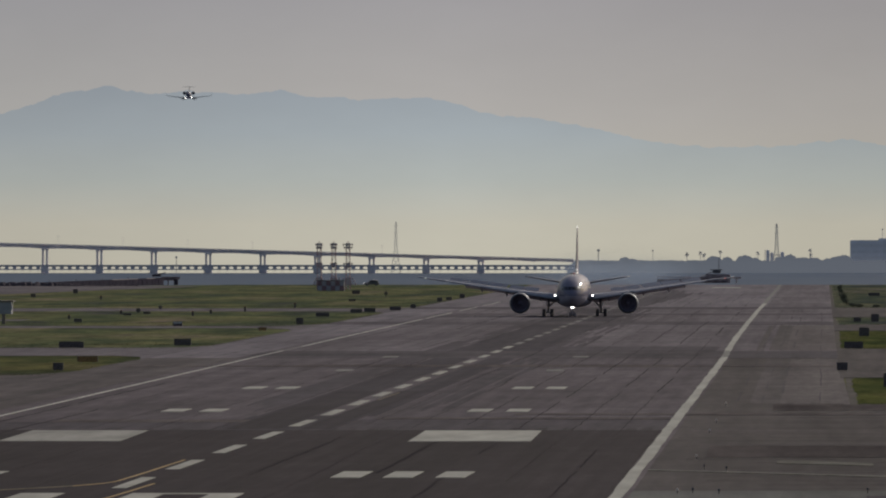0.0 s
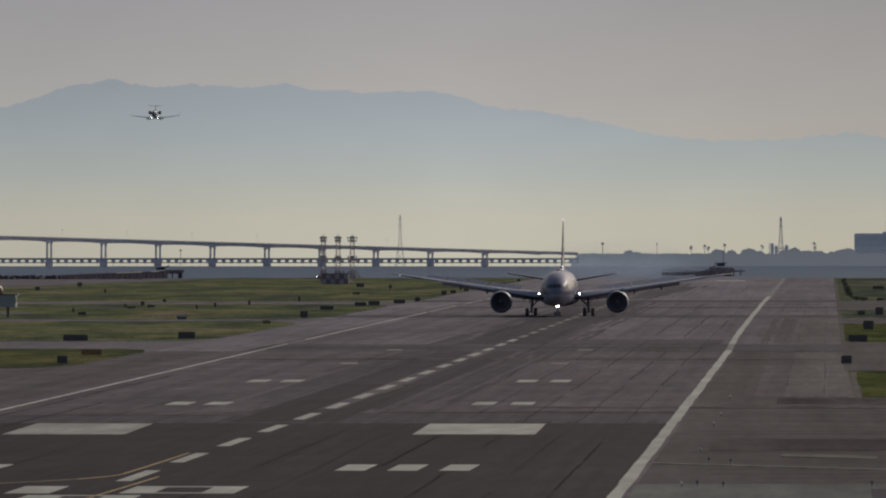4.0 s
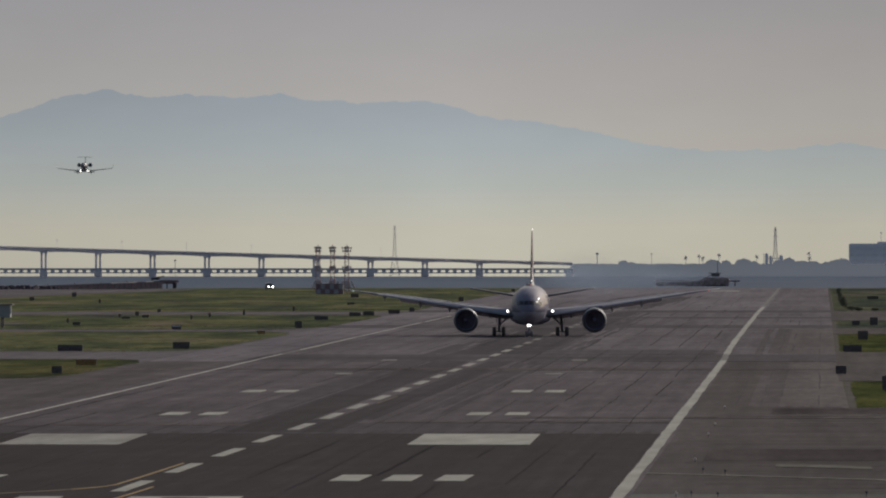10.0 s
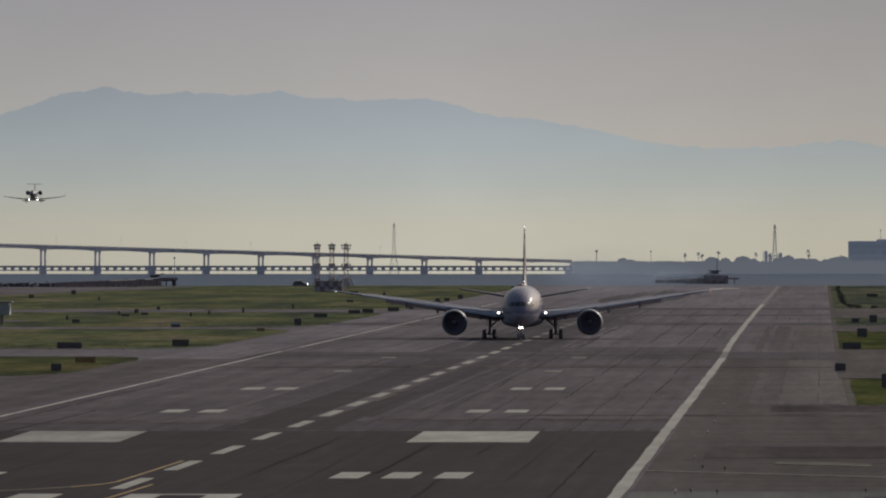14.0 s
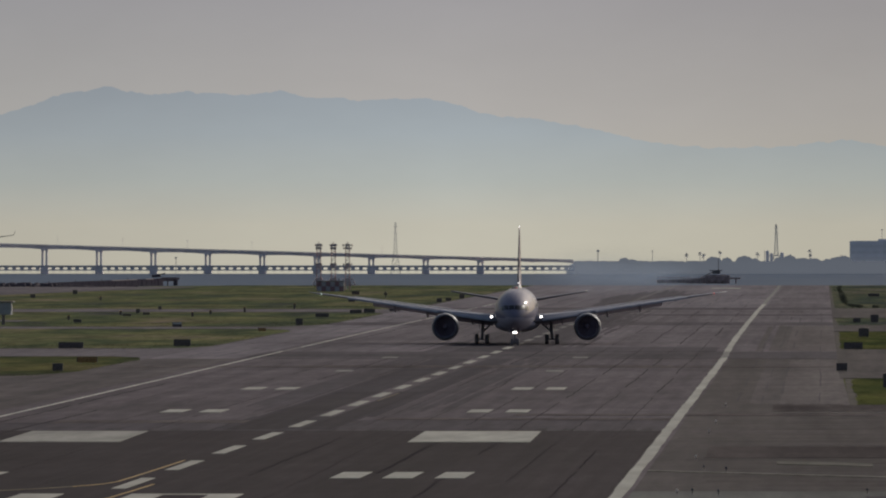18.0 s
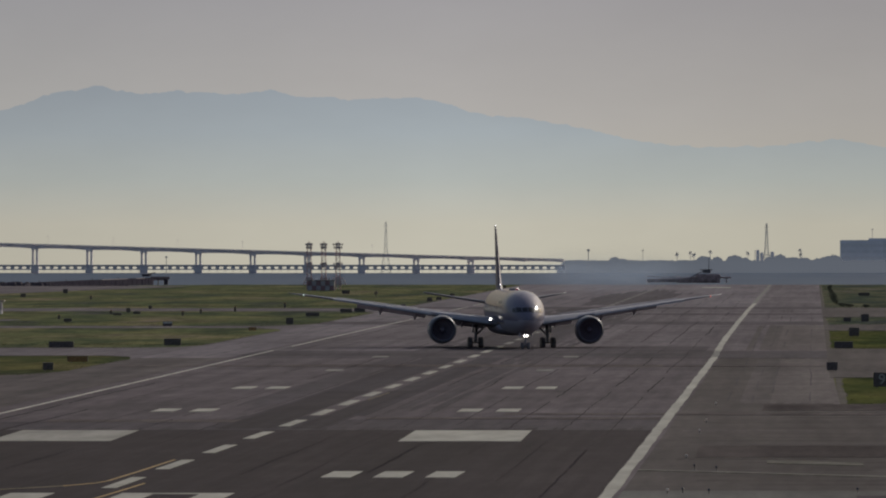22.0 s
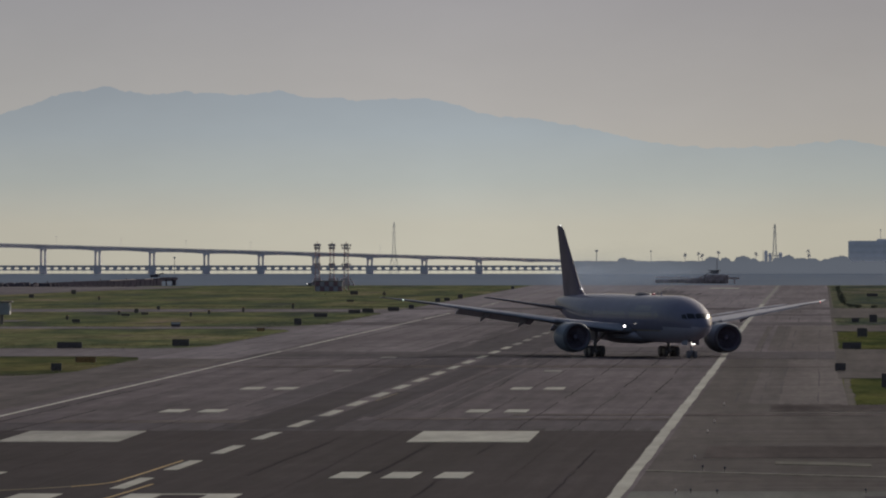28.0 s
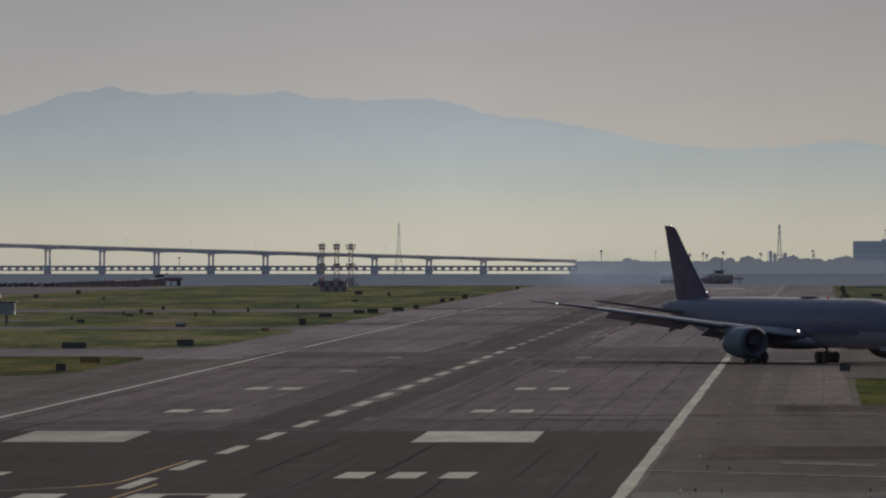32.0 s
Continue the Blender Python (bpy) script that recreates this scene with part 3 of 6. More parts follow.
    # resurfaced and rubber-blackened areas
    for x0, x1, y0, y1, mat_, nm, lb in (
            (-6.0, 3.6, 998, 1075, TRACK, "pavement_touchdown_fringe", "fading rubber at the edge of the touchdown asphalt"),
            (-5.6, -1.0, 1075, 1562, TRACK, "pavement_rubber", "dark rubber wheel track beside the centreline"),
            (1.2, 4.4, 1075, 1562, TRACK, "pavement_rubber_track", "dark rubber wheel track beside the centreline"),
            (-5.1, -0.9, 1006, 1236, TRACKCORE, "pavement_rubber_core", "black rubber wheel track beside the centreline"),
            (0.9, 3.2, 1006, 1240, TRACKCORE, "pavement_rubber_core_side", "black rubber wheel track beside the centreline"),
            (-30, 44.25, 1562, 1652, CROSSBAND, "pavement_crossing", "darker resurfaced asphalt band across the runway"),
            (6.5, 28.5, 1654, 1716, CROSSBAND, "pavement_crossing_side", "darker resurfaced asphalt beside the wheel tracks"),
            (-30, 27.0, 1584, 1622, CROSSDARK, "pavement_crossing_core", "dark resurfaced lane across the runway"),
            (-6.0, 5.5, 1652, 2534, TRACK, "pavement_rubber_far", "dark rubber streaks round the centreline"),
            (-41, 44.25, 2118, 2182, CROSSBAND, "pavement_crossing_far", "darker resurfaced band across the runway"),
            (-41, 44.25, 2535, 2600, CROSSBAND, "pavement_crossing_last", "darker resurfaced band across the runway"),
            (34.2, 60, 880, 926, PATCHDARK, "pavement_patch", "dark rectangular asphalt repair"),
            (38.0, 60, 1108, 1146, PATCHDARK, "pavement_patch_mid", "dark asphalt repair by the grass"),
            (-30, 44.25, 2360, 2395, CROSSBAND, "pavement_crossing_mid", "darker resurfaced band across the runway"),
            (-41, -30.1, 1010, 1560, SHOULDERWORN, "pavement_worn_left", "paler worn strip of shoulder"),
            (30.9, 90, 700, 767, CONCRETE, "pavement_concrete", "pale greenish concrete strip"),
            (45.0, 120, 700, 752, DARKPATCH, "pavement_patch_near", "dark asphalt beside the concrete strip")):
        setting(nm, rect(bmesh.new(), x0, x1, y0, y1, 0.01, {"pavement_concrete": 0.058, "pavement_patch_near": 0.066, "pavement_rubber_core": 0.067, "pavement_rubber_core_side": 0.067}.get(nm, 0.0667 if nm == "pavement_crossing_core" else 0.0655 if "crossing" in nm else 0.062)), mat_, lb, "pavement")
    for x0, x1, y, w in ((-21, -5.2, 1046, 7.5), (5.0, 30.0, 1061, 5.5), (16.0, 60, 1086, 5.5), (-41, -19, 1470, 6), (-19, 25, 1472, 13), (25, 45, 1470, 6)):
        bm = rect(bmesh.new(), x0, x1, y - w, y + w, 0.02, 0.0678)
        setting("pavement_joint", bm, JOINT, "dark sealed joint across the paving", "pavement joint")
    # sealed seams that wander along the lanes
    rng = random.Random(5)
    for x0 in (-25.5, -21.5, -16.0, -11.0, -6.0, 5.5, 9.5, 13.5, 18.2, 22.6, 26.3):
        bm = bmesh.new()
        y = 620 + rng.random() * 60
        while y < 3000:
            stop = y + rng.uniform(60, 260)
            w = rng.uniform(0.03, 0.105)
            prev = None
            while y < stop:
                x = x0 + 0.3 * noise.noise((x0, y * 0.01, 0)) + 0.13 * noise.noise((x0, y * 0.07, 3)) + 0.04 * noise.noise((x0, y * 0.21, 7))
                a, b = bm.verts.new((x - w, y, 0.072)), bm.verts.new((x + w, y, 0.072))
                if prev:
                    bm.faces.new((prev[0], prev[1], b, a))
                prev = (a, b)
                y += 3
            y += rng.uniform(5, 70)
        setting("pavement_seam", bm, SEALANT, "dark wandering sealed seam along the paving", "pavement seam")
    # broad faded seams on the shoulder
    for x0, w in ((34.5, 0.14), (36.8, 0.12), (38.5, 0.16), (42.2, 0.1), (-33.5, 0.14), (-37.2, 0.14)):
        bm = bmesh.new()
        y = (1150 if x0 > 0 else 800) + rng.random() * 200
        while y < 2500:
            stop, prev = y + rng.uniform(60, 200), None
            while y < min(stop, 2500):
                x = x0 + 0.2 * noise.noise((x0, y * 0.012, 0))
                k = w * (0.3 + 0.7 * rng.random())
                a, b = bm.verts.new((x - k, y, 0.0672)), bm.verts.new((x + k, y, 0.0672))
                if prev:
                    bm.faces.new((prev[0], prev[1], b, a))
                prev = (a, b)
                y += 10
            y += rng.uniform(30, 150)
        setting("pavement_seam", bm, FADEDSEAM, "broad faded seam along the shoulder paving", "pavement seam")
    for x0, x1, y0, y1 in ((RIGHT_EDGE, 320, 1147, 1358), (RIGHT_EDGE, 320, 1687, 1990), (RIGHT_EDGE, 320, 2121, 2299), (RIGHT_EDGE, 320, 2584, 3640)):
        # islands beyond 2000 m take the haze-greyed tint
        setting("ground_island", rect(bmesh.new(), x0, x1, y0, y1, -0.3, 0.006), LUSHGRASS if y0 < 2000 else HAZELUSH, "darker lush grass island between the runway exits", "ground")
    bm = plate(bmesh.new(), [(-400, 1366), (-46, 1374), (-42.5, 1400), (LEFT_EDGE, 1428), (LEFT_EDGE, 1545), (-43, 1580), (-47, 1594), (-400, 1592)], -0.3, 0.006)
    setting("ground_island", bm, OLIVEGRASS, "dry olive grass island beside the runway", "ground")
    # bare soil along the rims of the grass
    for side, x0, y0, y1 in ((-1, LEFT_EDGE, 1428, 1545), (-1, LEFT_EDGE, 1742, 1982), (-1, LEFT_EDGE, 2156, 2404), (-1, LEFT_EDGE, 2624, 3640),
                             (1, RIGHT_EDGE + 0.55, 1148, 1357), (1, RIGHT_EDGE, 1688, 1989), (1, RIGHT_EDGE, 2122, 2298), (1, RIGHT_EDGE, 2585, 3600)):
        bm = bmesh.new()
        prev = None
        for k in range(41):
            y = y0 + (y1 - y0) * k / 40
            w = 0.55 + 0.5 * noise.noise((x0, y * 0.03, 2.0)) + rng.uniform(0, 0.25)
            a, b = bm.verts.new((x0, y, 0.012)), bm.verts.new((x0 + side * max(0.15, w), y, 0.012))
            if prev:
                bm.faces.new((prev[0], prev[1], b, a))
            prev = (a, b)
        setting("ground_verge", bm, DIRT, "bare dark soil rim between grass and paving", "ground")
    for x0, x1, y0 in ((-46, -100, 1374), (-48, -130, 1698), (-48, -150, 2084), (-48, -170, 2552), (RIGHT_EDGE, 60, 1147), (RIGHT_EDGE, 62, 1687), (RIGHT_EDGE, 64, 2121)):
        bm = bmesh.new()
        prev = None
        for k in range(41):
            x = x0 + (x1 - x0) * k / 40
            a, b = bm.verts.new((x, y0 - 2, 0.0135)), bm.verts.new((x, y0 + 7 + 0.006 * y0 * max(-0.2, noise.noise((x * 0.25, y0, 0)) + rng.uniform(-0.2, 0.4)), 0.0135))
            if prev:
                bm.faces.new((prev[0], prev[1], b, a))
            prev = (a, b)
        setting("ground_verge", bm, DIRT, "bare dark soil rim between grass and paving", "ground")


def painted(name, mat_, label, *rects):
    """Paint lies on the paving as a thin film, a mesh of its own."""
    bm = bmesh.new()
    for r in rects:
        if len(r) == 4 and not isinstance(r[0], tuple):
            rect(bm, *r, 0.03, 0.085)
        else:
            plate(bm, r, 0.03, 0.085)
    return setting(name, bm, mat_, label, "runway marking")


def build_markings():
    first = 806.2
    inner = 10.97
    for side in (-1, 1):
        for step, bars, depth in ((0, 3, 20.5), (2, 2, 18.5), (3, 2, 18.5), (4, 1, 18), (5, 1, 18)):
            for b in range(bars):
                x0 = inner + 3.35 * b + (0.0 if step == 0 else 0.5 if side > 0 else {2: -1.0, 3: -0.78}.get(step, -0.62))
                x1 = x0 + 1.9
                y = first + {0: 0, 2: 292, 3: 450, 4: 608, 5: 760}[step]
                a, b = min(side * x0, side * x1), max(side * x0, side * x1)
                skew = -0.12 if step == 0 else 0.02 if step < 4 else 0.3
                painted("touchdown_bar", PAINT if step < 4 else WORNPAINT, "white touchdown zone bar painted on the runway",
                        ((a, y), (b, y), (b - skew, y + depth), (a - skew, y + depth)))
        a = min(side * inner, side * (inner + 9.14)) + (0.45 if side > 0 else 0.8)
        skew, y0, y1 = 0.3 if side > 0 else 0.55, first + 138.5, first + 189.5
        painted("aiming_point", PAINT if side > 0 else BLOCKPAINT, "large white aiming point block painted on the runway",
                ((a, y0), (a + 9.14, y0), (a + 9.14 - skew, y1), (a - skew, y1)))
    bend = lambda v: max(0.0, 1080 - v) / 440
    y = 1078.0 - 60.96 * 5
    while y < 3600:
        painted("centreline_dash", PAINT if y < 1700 else WORNPAINT, "white centreline dash painted on the runway",
                ((-0.45 - bend(y), y), (0.45 - bend(y), y), (0.45 - bend(y + 33.5), y + 33.5), (-0.45 - bend(y + 33.5), y + 33.5)))
        y += 60.96
    # edge lines, with worn breaks
    for x, spans in ((-28.0, ((560, 2240), (2262, 2420), (2470, 2600), (2640, 3640))), (30.2, ((560, 1640), (1646, 2700), (2720, 3650)))):
        for y0, y1 in spans if x < 0 else ():
            lean = lambda y: x + 0.5 * max(0.0, 1.0 - abs(y - 1074) / 500.0) - 0.25 * max(0.0, 1.0 - abs(y - 1620) / 500.0) - 0.55 * min(1.0, max(0.0, (y - 1600) / 450.0))
            cuts = [y0] + [v for v in (*range(700, 1600, 120), 1655, 1715, *range(1820, 3600, 120)) if y0 < v < y1] + [y1]
            for a, b in zip(cuts, cuts[1:]):
                painted("edge_line", WORNPAINT if b == 1715 else EDGEPAINT if b < 2800 else WORNPAINT, "thin worn white runway edge line",
                        ((lean(a) - 0.13, a), (lean(a) + 0.13, a), (lean(b) + 0.13, b), (lean(b) - 0.13, b)))
    rng = random.Random(21)
    bends = [(560, 30.2), (1300, 30.25), (1572, 30.23), (1652, 30.07), (1720, 29.9), (1850, 29.75), (2200, 29.7), (2500, 29.75), (2720, 30.0), (2900, 29.9), (3300, 30.2), (3650, 30.2)]
    for (y0, xa), (y1, xb) in zip(bends, bends[1:]):
        # brushed in short lengths, so that the sides waver
        bm = bmesh.new()
        cuts = max(2, int((y1 - y0) / 14))
        row = []
        for k in range(cuts + 1):
            u, y = k / cuts, y0 + (y1 - y0) * k / cuts
            x, end = xa + (xb - xa) * u, k in (0, cuts)
            row.append((x - 0.46 + (0 if end else rng.uniform(-0.07, 0.07)), x + 0.39 + (0 if end else rng.uniform(-0.07, 0.07)), y))
        for (a0, b0, ya), (a1, b1, yb) in zip(row, row[1:]):
            bm.faces.new([bm.verts.new((px, py, 0.085)) for px, py in ((a0, ya), (b0, ya), (b1, yb), (a1, yb))])
        setting("edge_line", bm, WORNPAINT if y1 == 1652 else PAINT if y1 < 2800 else WORNPAINT, "white runway edge line", "runway marking")
    # designation at the near end
    painted("designation_digit", PAINT, "white painted runway digit one", (-5.7, -3.1, 738, 758))
    painted("designation_digit", PAINT, "white painted runway digit zero", (1.0, 2.95, 738, 758), (5.75, 7.7, 738, 758), (2.95, 5.75, 755.5, 758), (2.95, 5.75, 738, 740.5))
    painted("designation_letter", PAINT, "white painted runway letter", (-4.0, -1.8, 714, 733), (0.6, 2.6, 723, 733), (-1.8, 0.6, 731, 733), (-1.8, 0.6, 723, 724.6), (0.6, 2.6, 714, 722))

    def ribbon(name, pts, w):
        a, b = [], []
        for k, (x, y) in enumerate(pts):
            a.append((x - w / 2, y))
            b.append((x + w / 2, y))
        bm = bmesh.new()
        for k in range(len(pts) - 1):
            plate(bm, [a[k], b[k], b[k + 1], a[k + 1]], 0.03, 0.088)
        setting(name, bm, FADEDYELLOW if pts[0][1] > 1000 else YELLOW, "yellow taxi lead line curving off the centreline", "runway marking")

    ribbon("lead_line", [(-1.45, 868), (-1.58, 845), (-1.72, 820), (-1.95, 795)], 0.16)
    for k in range(14):
        u, v = k / 14, (k + 1) / 14
        x0, x1 = -1.95 - 14 * u ** 1.3, -1.95 - 14 * v ** 1.3
        y0, y1 = 795 - 46 * u ** 0.75, 795 - 46 * v ** 0.75
        bm = plate(bmesh.new(), [(x0, y0), (x1, y1), (x1, y1 - 1.6), (x0, y0 - 1.6)], 0.03, 0.088)
        setting("lead_line", bm, YELLOW if k < 3 else FADEDYELLOW, "yellow taxi lead line curving off the centreline", "runway marking")
    ribbon("lead_line", [(0.75, 787), (0.5, 765), (0.2, 744), (-0.1, 724)], 0.16)
    ribbon("lead_line", [(1.25, 1228), (1.15, 1200), (1.1, 1174)], 0.16)
    painted("exit_line", FADEPAINT, "thin worn white line across the runway exit", ((30.9, 831.2), (30.9, 834.2), (70, 779), (70, 776)))
    painted("exit_bar", GHOSTPAINT, "worn pale bar painted across the exit", ((39.3, 856), (39.3, 866), (45.8, 857.5), (45.8, 847.5)))

    painted("aiming_point_far", THINPAINT, "worn white block at the far runway end", (12, 20, 3440, 3500))


build_paving()
build_markings()


# ---- bridge ----
def far_pose(drawn, placed):
    """Brings what was laid out at one distance to another, in proportion."""
    k = placed / drawn
    return Matrix.LocRotScale((EYE[0] * (1 - k), placed, EYE[2] * (1 - k)), None, (k, k, k))


def build_bridge():
    BY = 4850.0
    top = lambda x: 10.8 - 0.0283 * (x + 272)
    bridge = thing("causeway_bridge", "long grey concrete bridge rising on twin-column piers over the bay", "bridge", at=far_pose(BY, 4740.0))
    step = 20.93
    xs = [-256.2 + step * (k - 4) for k in range(14)] + [-53.0]
    for k in range(len(xs) - 1):
        a, b = xs[k], xs[k + 1]
        bm = bmesh.new()
        rings = []
        for x in np.linspace(a + 0.02, b - 0.02, 5):
            z = top(x)
            d = 1.3 + 0.35 * (abs((x - (a + b) / 2) / (step / 2)) ** 2) - 0.5 * max(0.0, min(1.0, (x + 200) / 150)) * 0.8
            rings.append([(x, -3, z), (x, 3, z), (x, 2.2, z - d * 0.35), (x, 1.6, z - d), (x, -1.6, z - d), (x, -2.2, z - d * 0.35)])
        loft(bm, rings)
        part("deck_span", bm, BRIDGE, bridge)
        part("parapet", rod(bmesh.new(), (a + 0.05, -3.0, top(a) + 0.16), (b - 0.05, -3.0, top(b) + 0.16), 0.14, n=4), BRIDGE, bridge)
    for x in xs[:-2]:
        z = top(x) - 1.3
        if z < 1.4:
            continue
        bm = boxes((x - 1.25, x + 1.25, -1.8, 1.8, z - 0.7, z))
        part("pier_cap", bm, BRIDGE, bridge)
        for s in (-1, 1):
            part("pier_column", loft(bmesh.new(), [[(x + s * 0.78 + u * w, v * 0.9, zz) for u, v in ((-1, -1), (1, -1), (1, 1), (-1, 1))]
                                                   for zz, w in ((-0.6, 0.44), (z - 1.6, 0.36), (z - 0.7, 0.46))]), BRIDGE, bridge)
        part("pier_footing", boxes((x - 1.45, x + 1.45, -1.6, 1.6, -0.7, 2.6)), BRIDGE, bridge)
    for k in range(7):
        x = -276.0 + 24.9 * k
        part("lamp_post", rod(bmesh.new(), (x, 0, top(x)), (x, 0, top(x) + 3.3), 0.045, 0.03, n=5), BRIDGE, bridge)
        part("lamp_arm", rod(bmesh.new(), (x - 0.5, 0, top(x) + 3.3), (x + 0.5, 0, top(x) + 3.3), 0.05, n=5), BRIDGE, bridge)
    # low trestle in front of the main span
    tre = thing("low_trestle", "low grey concrete trestle with rounded openings over the water", "bridge", at=far_pose(BY, 4728.0))
    pitch, x = 3.03, -330.0
    lo, hi = 0.55, 2.2
    proto = None
    while x < -54:
        if proto is None:
            bm = bmesh.new()
            # one bay with an oval opening
            ov = [(0.9 * math.copysign(abs(math.cos(a)) ** 0.7, math.cos(a)), (lo + hi) / 2 + 0.02 + 0.45 * math.copysign(abs(math.sin(a)) ** 0.7, math.sin(a)))
                  for a in [k * 2 * math.pi / 24 for k in range(24)]]
            sq = []
            for k in range(24):
                a = k * 2 * math.pi / 24
                c, s = math.cos(a), math.sin(a)
                m = max(abs(c), abs(s))
                sq.append((c / m * pitch / 2, (lo + hi) / 2 + s / m * (hi - lo) / 2))
            f0, f1 = [[bm.verts.new((u, -0.8, v)) for u, v in line] for line in (ov, sq)]
            g0, g1 = [[bm.verts.new((u, 0.8, v)) for u, v in line] for line in (ov, sq)]
            for k in range(24):
                j = (k + 1) % 24
                bm.faces.new((f0[k], f0[j], f1[j], f1[k]))
                bm.faces.new((g0[k], g1[k], g1[j], g0[j]))
                bm.faces.new((f0[k], g0[k], g0[j], f0[j]))
            proto = part("trestle_bay", bm, BRIDGE, tre, at=pose(x, 0, 0))
            beam = part("deck_beam", boxes((-pitch / 2, pitch / 2, -1.2, 1.2, hi - 0.1, hi + 0.35)), BRIDGE, tre, at=pose(x, 0, 0))
            pile = part("post", rod(bmesh.new(), (0, 0, -0.6), (0, 0, lo), 0.07, n=8), BRIDGE, tre, at=pose(x + pitch / 2, 0, 0))
        else:
            again(proto, pose(x, 0, 0))
            again(beam, pose(x, 0, 0))
            again(pile, pose(x + pitch / 2, 0, 0))
        x += pitch


build_bridge()


# ---- lattice pylons ----
def pylon(x, y, z0, height, base, label, heavy=1.0):
    th = thing("power_pylon", label, "pylon", "pylons across the bay", at=pose(x, y, z0))
    waist = height * 0.42
    prof = lambda z: base / 2 * (1 - z / waist) + base * 0.16 * (z / waist) if z < waist else base * 0.16 * (1 - 0.75 * (z - waist) / (height - waist))
    levels = [height * v for v in (0, 0.14, 0.27, 0.38, 0.48, 0.58, 0.68, 0.78, 0.88, 1.0)]
    for sx in (-1, 1):
        for sy in (-1, 1):
            bm = bmesh.new()
            for a, b in zip(levels, levels[1:]):
                rod(bm, (sx * prof(a), sy * prof(a), a), (sx * prof(b), sy * prof(b), b), 0.11 * heavy, 0.1 * heavy, n=4)
            part("leg", bm, STEEL, th)
    for a, b in zip(levels, levels[1:]):
        for sy in (-1, 1):
            part("brace", rod(bmesh.new(), (-prof(a), sy * prof(a), a), (prof(b), sy * prof(b), b), 0.05 * heavy, n=4), STEEL, th)
            part("brace", rod(bmesh.new(), (prof(a), sy * prof(a), a), (-prof(b), sy * prof(b), b), 0.05 * heavy, n=4), STEEL, th)
            part("rail", rod(bmesh.new(), (-prof(b), sy * prof(b), b), (prof(b), sy * prof(b), b), 0.05 * heavy, n=4), STEEL, th)
    for v in (0.8, 0.92):
        part("cross_arm", rod(bmesh.new(), (-base * 0.22, 0, height * v), (base * 0.22, 0, height * v), 0.07, n=4), STEEL, th)
    return th


pylon(-118.3, 4760, -0.6, 19.6, 3.8, "tall grey steel lattice power pylon in haze", 0.75)
pylon(25.0, 4782, 0.5, 17.8, 4.1, "grey steel lattice pylon behind hazy trees", 1.6)


def pole(name, x, y, z0, height, r, label, head):
    th = thing(name, label, "pole", at=pose(x, y, z0))
    part("shaft", rod(bmesh.new(), (0, 0, 0), (0, 0, height), r, r * 0.7, n=6), FARPOLE, th)
    part("head", boxes((-head, head, -head * 0.6, head * 0.6, height - head, height + head * 0.6), bevel=head * 0.2), FARPOLE, th)
    return th


pole("light_pole", -198.0, 4700, -0.5, 6.4, 0.14, "slim dark light pole by the water", 0.38)
pole("beacon_pole", -42.4, 4783, 0.0, 8.3, 0.2, "short dark beacon pole on the far shore", 0.5)
pole("light_pole", -21.8, 4782, 2.0, 6.2, 0.1, "thin pale light pole on the far shore", 0.3)
pole("light_pole", 65.0, 4784, 7.0, 9.2, 0.12, "thin dark mast behind the far building", 0.3)


# ---- far shore: building, trees, palms ----
def build_far_building():
    th = thing("office_block", "large plain blue-grey building in haze on the far shore", "building", at=far_pose(4880.0, 4776.0))
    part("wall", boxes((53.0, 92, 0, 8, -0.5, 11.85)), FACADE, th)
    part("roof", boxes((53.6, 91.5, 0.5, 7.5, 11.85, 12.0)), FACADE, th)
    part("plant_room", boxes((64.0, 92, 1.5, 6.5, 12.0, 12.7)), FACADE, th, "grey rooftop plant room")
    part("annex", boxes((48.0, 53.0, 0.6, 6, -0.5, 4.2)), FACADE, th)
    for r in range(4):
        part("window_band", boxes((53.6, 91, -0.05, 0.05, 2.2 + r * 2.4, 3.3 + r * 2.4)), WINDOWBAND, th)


build_far_building()


def build_storage_tank():
    th = thing("storage_silo", "pair of slim blue-grey silos among hazy trees on the far shore", "silo", at=pose(23.0, 4778, 2.0))
    for x, r, h in ((-1.3, 0.62, 6.0), (0.2, 0.55, 5.1), (4.2, 0.7, 5.3)):
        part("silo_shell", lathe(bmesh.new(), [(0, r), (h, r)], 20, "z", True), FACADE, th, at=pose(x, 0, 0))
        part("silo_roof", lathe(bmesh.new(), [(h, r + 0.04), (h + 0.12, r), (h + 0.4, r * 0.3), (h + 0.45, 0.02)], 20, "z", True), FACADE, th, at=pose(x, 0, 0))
    part("ladder", boxes((-2.45, -2.25, -0.1, 0.1, 0, 6.4)), FARPOLE, th)
    part("gantry", boxes((-1.4, 4.4, -0.12, 0.12, 4.3, 4.6)), FARPOLE, th)


build_storage_tank()


def leaf_cloud(bm, rng, blobs, count, size):
    """Many small leaf faces scattered through uneven lumps."""
    for _ in range(count):
        cx, cy, cz, rx, rz = blobs[rng.randrange(len(blobs))]
        u = Vector((rng.gauss(0, 1), rng.gauss(0, 1), rng.gauss(0, 1))).normalized() * rng.uniform(0.5, 1.05)
        c = Vector((cx + u.x * rx, cy + u.y * rx, cz + u.z * rz))
        d1 = Vector((rng.uniform(-1, 1), rng.uniform(-1, 1), rng.uniform(-1, 1))).normalized() * size * rng.uniform(0.6, 1.3)
        d2 = d1.orthogonal().normalized() * size * rng.uniform(0.5, 1.1)
        bm.faces.new([bm.verts.new(c + d1), bm.verts.new(c + d2), bm.verts.new(c - d1 * 0.8), bm.verts.new(c - d2)])
    return bm


